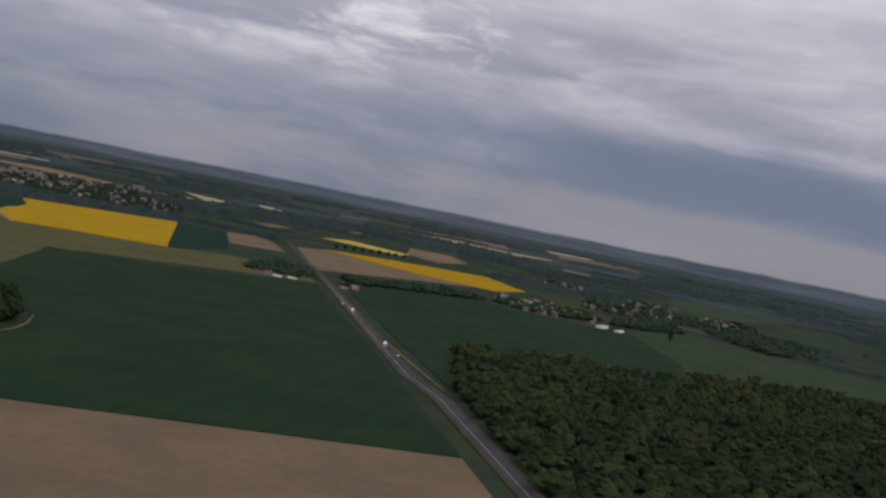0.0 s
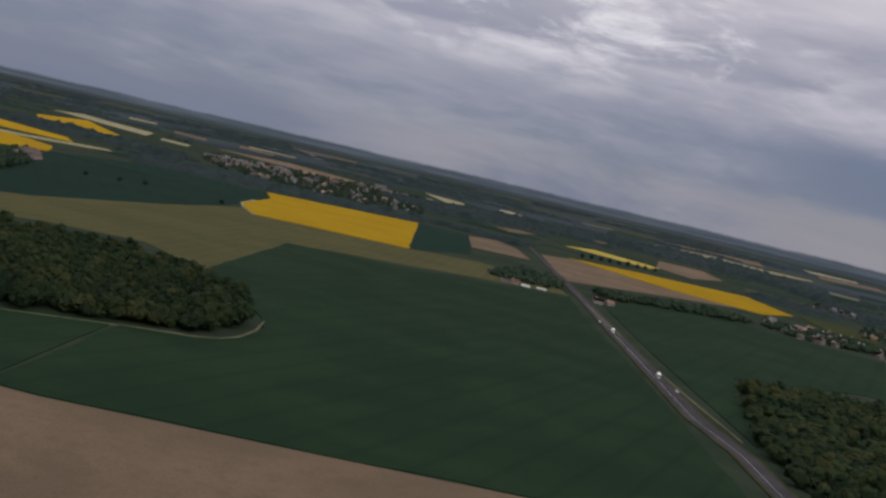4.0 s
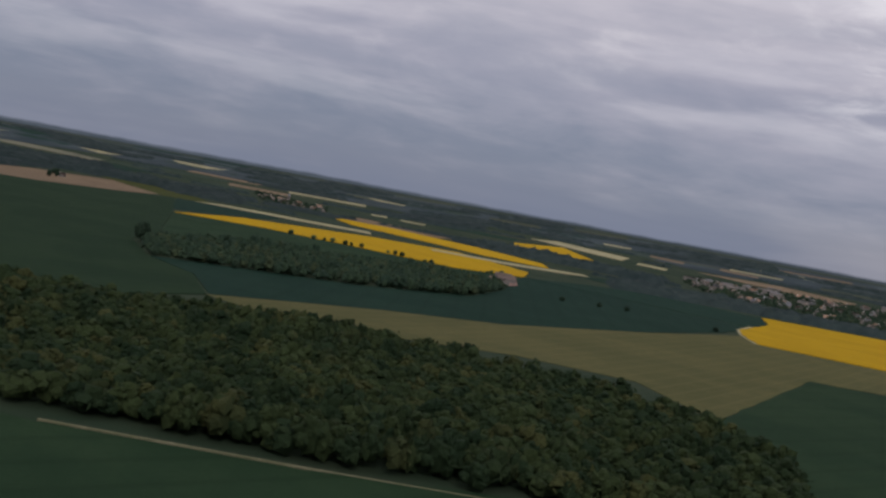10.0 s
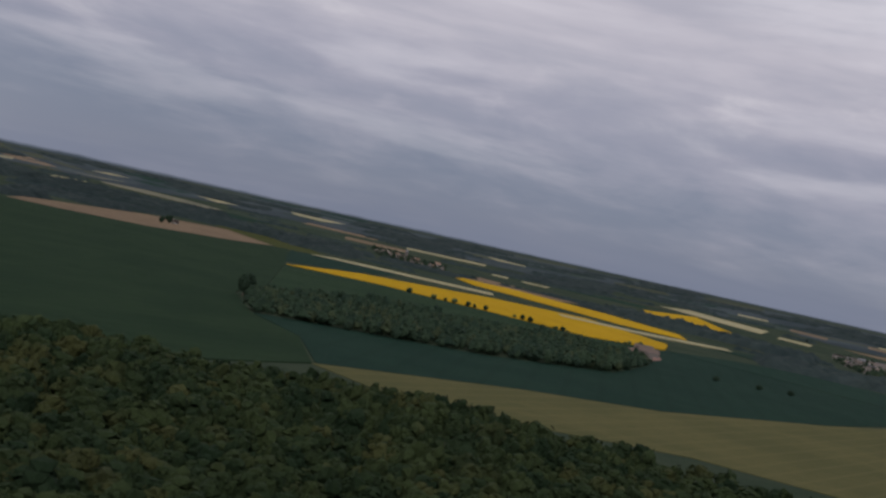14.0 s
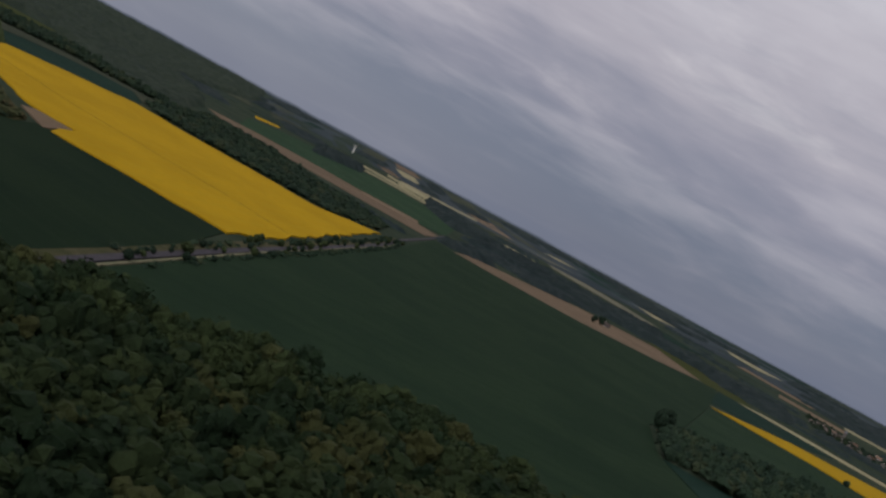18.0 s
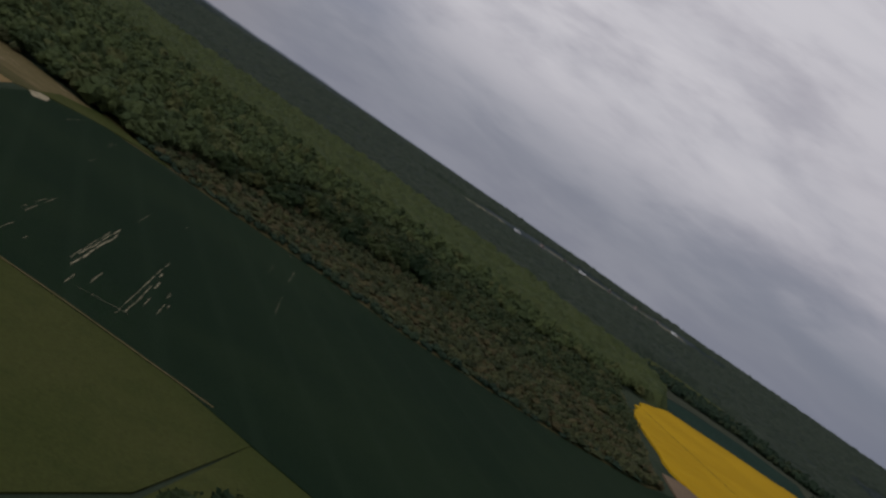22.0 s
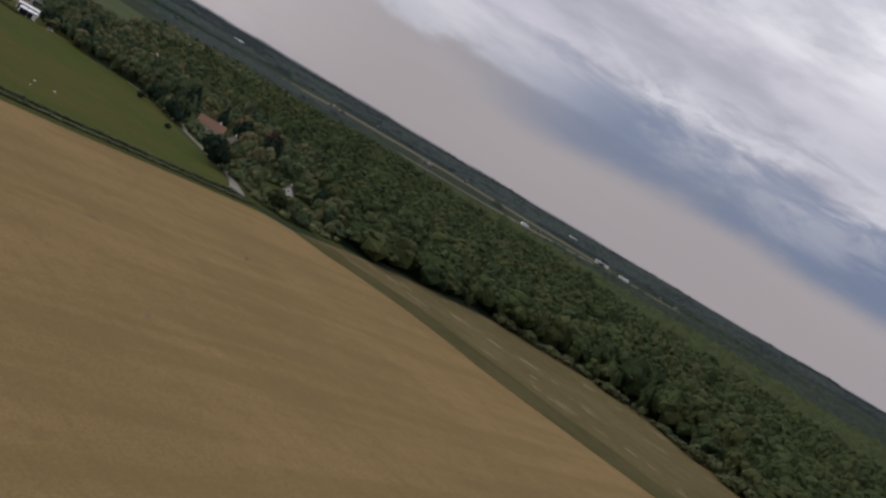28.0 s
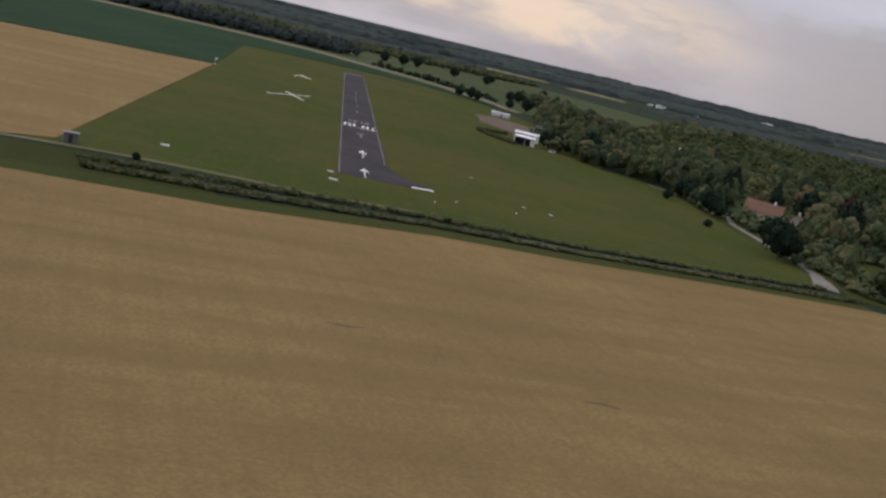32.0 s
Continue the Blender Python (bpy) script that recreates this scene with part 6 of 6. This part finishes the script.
def parked_plane(x, y, turn):
    ob = new("light_aircraft")
    bm = bmesh.new()
    bmesh.ops.create_uvsphere(bm, u_segments=12, v_segments=8, radius=0.6)
    for v in bm.verts:
        v.co.x *= 5.2
        if v.co.x < 0:
            k = 1 + v.co.x / 4.2
            v.co.y *= k
            v.co.z *= k
        v.co.z += 1.25
    part("fuselage", bm, M["white"], ob)
    bm = box_bm(-0.2, 1.15, -4.6, 4.6, 1.0, 1.14, 0.05)
    for v in bm.verts:
        v.co.z += abs(v.co.y) * 0.06
    part("wing", bm, M["white"], ob)
    part("tailplane", box_bm(-2.9, -2.2, -1.4, 1.4, 1.4, 1.47), M["white"], ob)
    bm = box_bm(-3.0, -2.2, -0.05, 0.05, 1.4, 2.6)
    for v in bm.verts:
        v.co.x -= max(0, v.co.z - 1.4) * 0.3
    part("fin", bm, M["white"], ob)
    bm = bmesh.new()
    bmesh.ops.create_uvsphere(bm, u_segments=10, v_segments=6, radius=0.5, matrix=Matrix.Translation((0.4, 0, 1.7)) @ Matrix.Diagonal((2.0, 0.95, 0.8, 1)))
    part("canopy", bm, M["glass"], ob, "dark glazed canopy")
    for px, py in ((1.9, 0), (0.1, -1.2), (0.1, 1.2)):
        bm = bmesh.new()
        bmesh.ops.create_cone(bm, cap_ends=True, segments=10, radius1=0.24, radius2=0.24, depth=0.16, matrix=Matrix.Translation((px, py, 0.24)) @ Matrix.Rotation(radians(90), 4, "X"))
        part("wheel", bm, M["rubber"], ob)
        part("leg", box_bm(px - 0.04, px + 0.04, py - 0.04, py + 0.04, 0.25, 1.1), M["white"], ob)
    part("propeller", box_bm(3.12, 3.18, -0.07, 0.07, 0.4, 2.1), M["dark"], ob)
    return stand(tagged(ob, "small white low-wing aircraft parked by the hangar", "aircraft"), x, y, turn, 0.1)


parked_plane(95, 128, 200)

# ---- hedges and single trees by the airfield ----
sheet("garden_lawn", [(146, -178), (147, -130), (150, -30), (152, 30), (190, 44), (236, 40), (226, -60), (206, -120), (196, -186), (160, -190)], M["meadow_b"], 0.08, "green garden lawn round the houses", "lawn", 2)


def hedge(line, width, tall, label, seed, leaf="leaf_hedge", step=1.05):
    pieces = []
    for (ax, ay), (bx, by) in zip(line, line[1:]):
        d = math.hypot(bx - ax, by - ay)
        nx, ny = -(by - ay) / d * width / 2 / U, (bx - ax) / d * width / 2 / U
        pieces.append([(ax + nx, ay + ny), (bx + nx, by + ny), (bx - nx, by - ny), (ax - nx, ay - ny)])
    return forest("hedge", pieces, step, MIDDLE, tall, M[leaf], label, seed, (), "hedge", 1.15)


hedge([(-69, -222), (-34, -213), (-7, -205), (17, -200), (55, -195), (107, -184), (140, -174)], 1.3, (0.9, 1.5), "dense clipped green hedge along the airfield", 31)
hedge([(-66, -231), (-33, -225), (16, -211), (51, -206), (102, -195), (146, -186)], 2.0, (1.0, 1.7), "dense green hedge along the tan field", 32)
hedge([(88, 150), (71, 138), (70, 130), (76, 112), (84, 95)], 2.2, (1.3, 2.2), "dark hedge looping before the white hangar", 33)
for i, (x, y, h) in enumerate(((37, 813, 12), (61, 850, 12), (80, 880, 12), (123, 850, 11), (162, 840, 11), (100, 448, 9), (104, 440, 8), (145, 432, 10), (130, 427, 7), (181, 940, 9), (227, 810, 10), (-8, 990, 10), (150, 560, 9), (160, 575, 10), (90, 455, 7))):
    tree("dark", x, y, h, i * 1.7, "hedge trees behind the airfield", 1.1)
DRIVE_CLEAR = [(144, 39, 4), (150, 22, 4), (160, 8, 3), (160, -30, 3)] + [(153.3, -45 - 9 * i, 4.2) for i in range(10)] + [(149, -142, 5), (146, -152, 5.5), (144, -162, 6), (141, -171, 7), (183, -10, 10), (193, -24, 7), (197, -107, 15), (185, -130, 10), (189, -119, 13), (180, -142, 6)]
forest("shrubs", [(147, -160), (148, -130), (150, -60), (150, 25), (190, 40), (226, 20), (226, -60), (206, -120), (196, -182), (162, -184)], 4.2, MIDDLE, (1.6, 4.2), M["leaf_garden"], "garden shrubs and young trees between the houses", 36, DRIVE_CLEAR, "shrubs", 0.62)
forest("shrubs", [(147, -160), (148, -130), (150, -60), (170, -60), (190, -110), (190, -182), (162, -184)], 9, MIDDLE, (1.2, 3.2), M["leaf_pale"], "pale flowering shrubs beside the drive", 37, DRIVE_CLEAR, "shrubs", 0.26)
rt = random.Random(21)
for kind, x, y, h in (("conifer", 146, -122, 10), ("dark", 146, -110, 10), ("dark", 141.5, -131, 11.5), ("dark", 146, -128, 9), ("red", 232, 10, 15), ("tan", 222, 38, 13), ("tan", 214, 24, 11), ("conifer", 172, 12, 15), ("conifer", 178, 30, 14), ("conifer", 186, 40, 16), ("dark", 150, 10, 7), ("dark", 151, -2, 8), ("oak", 150, -14, 6.5), ("dark", 151, -24, 8), ("dark", 151, -35, 7.5), ("dark", 151, -43, 6), ("oak", 149, 16, 6)):
    tree(kind, x, y, h, rt.uniform(0, 6), "trees round the houses", rt.uniform(0.85, 1.15))
for kind, x, y, h in (("oak", 170, -62, 7), ("dark", 178, -66, 8), ("blossom", 164, -72, 4), ("tan", 176, -46, 5), ("bush", 168, -48, 3), ("bush", 163, -56, 2.5), ("blossom", 168, -88, 6), ("blossom", 163, -140, 4), ("blossom", 168, -128, 4), ("oak_b", 160, -172, 8), ("oak_b", 166, -160, 7), ("blossom", 158, -150, 3.5), ("blossom", 160, -118, 4.5), ("dark", 205, -128, 12), ("oak_b", 160, 70, 11), ("oak_b", 170, 110, 12), ("blossom", 186, 175, 10)):
    tree(kind, x, y, h, rt.uniform(0, 6), "trees round the houses", rt.uniform(0.85, 1.15))
for kind, x, y, h in (("blossom", 196, 205, 9), ("blossom", 205, 60, 12), ("blossom", 214, 75, 12), ("oak", 158, 40, 9), ("dark", 208, 0, 14), ("dark", 214, -30, 15), ("oak", 210, -70, 13), ("blossom", 176, 150, 11), ("oak", 148, 120, 11), ("dark", 132, 128, 12), ("dark", 126, 112, 10), ("oak", 140, 160, 13), ("dark", 103.5, 113, 8), ("conifer", 106, 108, 10), ("dark", 110, 112, 9), ("dark", 115, 104, 8), ("conifer", 120, 128, 9)):
    tree(kind, x, y, h, rt.uniform(0, 6), "trees round the houses", rt.uniform(0.85, 1.15))
for kind, x, y, h in (("blossom", 225, 30, 13), ("conifer", 200, 20, 15), ("blossom", 224, 312, 14), ("tan", 227, 206, 13), ("blossom", 262, 181, 14), ("tan", 212, 113, 12)):
    tree(kind, x, y, h, rt.uniform(0, 6), "trees round the houses", rt.uniform(0.85, 1.15))
for x, y, h in ((139, -8, 3.2), (134, -80, 2.4), (-58, -206, 1.5)):
    tree("bush", x, y, h, rt.uniform(0, 6), "bushes on the grass")

# ---- rows of trees in the fields ----
for i in range(44):
    for side in (-1, 1):
        if rt.random() < 0.75:
            k = i / 43
            x, y = 92 + 800 * k + rt.uniform(-9, 9), -878 - 616 * k + rt.uniform(-7, 7)
            tree(rt.choice(["dark", "dark", "oak_b"]), x + side * 6, y - side * 10, rt.uniform(3.0, 6.5), rt.uniform(0, 6), "trees along the country road", rt.uniform(0.9, 1.3))
front = [(500, -2085), (445, -2078), (395, -2128), (347, -2144), (223, -2128), (150, -2150), (128, -2280)]
for (ax, ay), (bx, by) in zip(front, front[1:]):
    for i in range(max(2, int(math.hypot(bx - ax, by - ay) / 13))):
        k = rt.random()
        if rt.random() < 0.8:
            tree(rt.choice(["dark", "dark", "oak"]), ax + (bx - ax) * k + rt.uniform(-5, 5), ay + (by - ay) * k + rt.uniform(-4, 10), rt.uniform(3.5, 8), rt.uniform(0, 6), "trees along the rapeseed field", rt.uniform(0.9, 1.4))
for x, y in ((-88, -1968), (-132, -2009), (-162, -2049), (-302, -2038), (-20, -1830)):
    tree("bush", x, y, 6, rt.uniform(0, 6), "lone bushes in the green field")
tree("poplar", -1573, -1984, 26, 1.0)
for i in range(9):
    tree("dark", -980 - 24 * i, -2880 - 14 * i + rt.uniform(-12, 12), rt.uniform(9, 13), rt.uniform(0, 6), "row of trees behind the rapeseed")
for x, y in ((262, -1447), (254, -1440), (268, -1462)):
    tree("dark", x, y, 19, rt.uniform(0, 6), "tall trees at the tip of the wood", 0.8)
for x, y in ((1225, -2180), (1262, -2215), (1250, -2225), (1330, -2290), (1340, -2310)):
    tree("dark", x, y, 12, rt.uniform(0, 6), "trees round the lone farm")

road_side = [(84, -870), (262, -1006), (446, -1152), (770, -1402), (930, -1512)]
for side, seed in ((-1, 71), (1, 72)):
    band = []
    for off in (2.5, 9):
        row = []
        for i, (x, y) in enumerate(road_side):
            ax, ay = road_side[max(i - 1, 0)]
            bx, by = road_side[min(i + 1, len(road_side) - 1)]
            d = math.hypot(bx - ax, by - ay)
            shift = side * (off + 3) - 3
            row.append((x - (by - ay) / d * shift, y + (bx - ax) / d * shift))
        band.append(row)
    forest("bushes", band[0] + band[1][::-1], 6.5, MIDDLE, (1.8, 4.5), M["leaf_dark"], "dense dark bushes along the country road", seed, (), "bushes", 0.42)

# ---- villages and farms ----
MODELS = [
    gable("village_house", 12, 8, 4.2, 8.0, M["wall_far"], M["tile_b"], "village house with pale walls and brown roof", windows=3),
    gable("village_house", 10, 8, 3.6, 7.2, M["wall_far"], M["tile_b"], "village house with pale walls and red roof", windows=3),
    gable("village_house", 14, 8.5, 5.0, 9.0, M["wall_far"], M["slate"], "tall village house with a grey slate roof", windows=4),
    gable("barn", 24, 11, 5.0, 9.0, M["wall_far"], M["tile_b"], "long barn with a weathered brown roof", "barn", windows=0, chimney=False),
    gable("warehouse", 34, 16, 6.0, 7.5, M["steel"], M["steel"], "long white sheet steel warehouse", "warehouse", windows=0, chimney=False),
    gable("market_hall", 34, 16, 6.0, 7.5, M["wall_town"], M["wall_town"], "long pale grey hall at the edge of the town", "hall", windows=0, chimney=False),
    gable("apartment_block", 30, 13, 12.0, 13.5, M["wall_town"], M["slate"], "tall pale apartment block of the town", "apartment block", windows=6, chimney=False),
    gable("village_house", 13, 9, 4.6, 8.2, M["wall_town"], M["tile"], "pale village house with a red tile roof", windows=3),
]
used = set()


def place(kind, x, y, turn, s=1.0, group=""):
    first = MODELS[kind]
    ob = first if kind not in used else copy_thing(first, Matrix.Identity(4))
    used.add(kind)
    stand(ob, x, y, turn, 0.0, s)
    return tagged(ob, group=group) if group else ob


rv = random.Random(8)
for kind, x, y, turn, s in ((6, -363, -3725, 15, 1.1), (6, -400, -3625, 70, 1.0), (6, -444, -3637, 20, 1.0), (5, -11, -3411, 10, 1.3), (5, -64, -3552, 15, 1.3), (5, 116, -3443, 5, 1.2), (5, 98, -3494, 10, 1.0), (6, 23, -3449, 30, 0.9), (6, -15, -3519, 80, 0.9), (5, -52, -3708, 10, 1.0), (6, -108, -3451, 20, 0.9), (6, -197, -3355, 0, 0.8)):
    place(kind, x, y, turn, s, "large pale buildings of the town")


def village(outline, count, group, seed, odds=(5, 4, 3, 1, 2)):
    xs, ys = [p[0] for p in outline], [p[1] for p in outline]
    n, spots = 0, []
    for _ in range(count * 30):
        x, y = rv.uniform(min(xs), max(xs)), rv.uniform(min(ys), max(ys))
        if inside(np.array([(x, y)]), outline)[0] and all(math.hypot(x - a, y - b) > 22 for a, b in spots):
            spots.append((x, y))
            place(rv.choices((0, 1, 2, 3, 7), odds)[0], x, y, rv.choice([0, 90, 35, 125, 60]) + rv.uniform(-12, 12), rv.uniform(0.85, 1.15), group)
            n += 1
            if n >= count:
                break
    forest("garden_trees", outline, 17, MIDDLE, (5, 10), M["leaf_dark"], "garden trees between the village houses", seed, [(a, b, 8) for a, b in spots], "trees", 0.3)


village([(140, -3560), (-61, -3640), (-292, -3760), (-490, -3720), (-566, -3108), (-372, -2960), (-177, -3010), (-47, -3050), (110, -3300)], 120, "houses of the southern town", 51, (5, 4, 3, 1, 4))
village([(-1300, -2330), (-1468, -2320), (-1490, -2169), (-1400, -2085), (-1310, -2075), (-1270, -2177)], 30, "houses of the roadside village", 52)
village([(-1601, -3069), (-1700, -3030), (-1660, -2897), (-1552, -2905)], 12, "houses of a far hamlet", 53)
village([(-1773, -2857), (-1903, -2853), (-1862, -2725), (-1719, -2691)], 12, "houses of a second far hamlet", 54)
village([(-1595, -2682), (-1743, -2676), (-2094, -2743), (-2010, -2556), (-1632, -2383), (-1528, -2441)], 26, "houses of the western village", 57)
village([(1500, -3256), (1191, -3224), (1064, -3048), (1153, -2880)], 22, "houses of the eastern village", 55)
for kind, x, y, turn, size in NORTH_FARMS:
    place(kind, x, y, turn, size, "far northern farm buildings")
for kind, x, y, turn, s in ((3, -1440, -2062, 48, 0.75), (4, -1454, -2032, 48, 0.7), (4, -1478, -2000, 50, 0.6), (4, -831, -1853, -15, 0.34), (4, -856, -1866, -8, 0.38), (7, -814, -1848, 20, 0.9), (3, -800, -1846, 5, 0.6), (7, -943, -1856, 10, 1.0), (7, -961, -1865, 30, 0.9), (3, 60, -2085, 40, 1.1), (3, 95, -2150, 30, 1.0), (3, 40, -2040, 120, 0.9), (1, 1280, -2268, 30, 1.2), (4, 713, 1990, 80, 0.8), (4, 2440, 2230, 130, 0.9), (4, 1290, 2800, 20, 1.0), (4, 2000, 1580, 140, 1.0), (2, 640, 1500, 40, 1.0), (1, 1700, 1900, 60, 1.0)):
    place(kind, x, y, turn, s)
for kind, x, y, turn, s in ((4, 1500, 1330, 60, 0.8), (1, 1560, 1350, 20, 1.0), (2, 1850, 1420, 100, 1.0), (4, 1960, 1440, 140, 0.7), (1, 2100, 1430, 30, 1.1), (1, 2140, 1400, 80, 1.0), (4, 3720, -560, 30, 0.8), (1, 3800, -660, 70, 1.3), (1, 3860, -760, 20, 1.3), (4, 3900, -840, 100, 0.7), (2, 3900, -960, 10, 1.2), (1, 3950, -1080, 40, 1.3), (1, 3990, -1180, 80, 1.2), (4, 4040, -1260, 20, 0.7)):
    place(kind, x, y, turn, s)
sheet("farm_yard", [(108, -2098), (137, -2290), (30, -2068), (11, -1930)], M["brick"], 0.8, "reddish yard of the farm beside rapeseed", "yard")


def tower(x, y, height, label):
    """A church tower with a pointed roof."""
    ob = new("church_tower")
    part("shaft", box_bm(-3, 3, -3, 3, -1, height, 0.1), M["wall_far"], ob)
    bm = bmesh.new()
    bmesh.ops.create_cone(bm, cap_ends=True, segments=4, radius1=4.6, radius2=0.1, depth=height * 0.5, matrix=Matrix.Translation((0, 0, height * 1.25)) @ Matrix.Rotation(radians(45), 4, "Z"))
    part("spire", bm, M["slate"], ob)
    # openings are flat panels, their inner shade given by a near-black colour
    for s in (-1, 1):
        part("opening", box_bm(-0.7, 0.7, s * 3 - 0.05, s * 3 + 0.05, height - 4, height - 1.4), M["dark"], ob)
    return stand(tagged(ob, label, "tower"), x, y, 20)


tower(-386, -3580, 17, "pale church tower above the town roofs")
tower(1286, -3157, 16, "pale church tower of the eastern village")
water = new("water_tower")
bm = bmesh.new()
bmesh.ops.create_cone(bm, cap_ends=True, segments=14, radius1=2.6, radius2=2.1, depth=20, matrix=Matrix.Translation((0, 0, 9)))
part("shaft", bm, M["wall_w"], water)
bm = bmesh.new()
bmesh.ops.create_cone(bm, cap_ends=True, segments=16, radius1=3.4, radius2=7.5, depth=6, matrix=Matrix.Translation((0, 0, 22)))
part("tank", bm, M["wall_w"], water)
stand(tagged(water, "pale concrete water tower on the far plain", "water tower"), 3250, -2562, 0)

# ---- vehicles on the road ----


def wheel(parent, x, y, r):
    bm = bmesh.new()
    bmesh.ops.create_cone(bm, cap_ends=True, segments=12, radius1=r, radius2=r, depth=0.24, matrix=Matrix.Translation((x, y, r)) @ Matrix.Rotation(radians(90), 4, "X"))
    tyre = part("wheel", bm, M["rubber"], parent)
    bm = bmesh.new()
    bmesh.ops.create_cone(bm, cap_ends=True, segments=10, radius1=r * 0.55, radius2=r * 0.55, depth=0.26, matrix=Matrix.Translation((x, y, r)) @ Matrix.Rotation(radians(90), 4, "X"))
    part("rim", bm, M["steel"], tyre)


def car(x, y, turn, label):
    ob = new("car")
    part("body", box_bm(-2.1, 2.1, -0.85, 0.85, 0.3, 0.95, 0.12), M["white"], ob)
    bm = box_bm(-1.5, 1.0, -0.75, 0.75, 0.9, 1.48, 0.1)
    for v in bm.verts:
        if v.co.z > 1.2:
            v.co.x *= 0.72
    part("cabin", bm, M["glass"], ob, "dark car windows")
    part("roof", box_bm(-1.0, 0.6, -0.66, 0.66, 1.46, 1.52, 0.02), M["white"], ob)
    for px in (-1.3, 1.3):
        for py in (-0.8, 0.8):
            wheel(ob, px, py, 0.32)
    return stand(tagged(ob, label, "car"), x, y, turn, 0.76)


def lorry(x, y, turn, label):
    ob = new("lorry")
    part("box", box_bm(-6.2, 1.9, -1.25, 1.25, 1.1, 3.8, 0.05), M["white"], ob)
    part("cab", box_bm(2.2, 4.2, -1.2, 1.2, 0.6, 3.1, 0.12), M["steel"], ob)
    part("windscreen", box_bm(4.16, 4.24, -1.0, 1.0, 1.8, 2.8), M["glass"], ob)
    part("chassis", box_bm(-6.0, 4.0, -0.5, 0.5, 0.6, 1.1), M["dark"], ob)
    for px in (-5.0, -3.8, 3.2):
        for py in (-1.05, 1.05):
            wheel(ob, px, py, 0.48)
    return stand(tagged(ob, label, "lorry"), x, y, turn, 0.76)


car(-964, -1175, 87, "white car driving on the grey road")
lorry(-955, -1235, 87, "white lorry on the grey road")
lorry(-936, -1520, 88, "white lorry at the roadside")
car(-926, -1600, 88, "white car at the roadside far away")
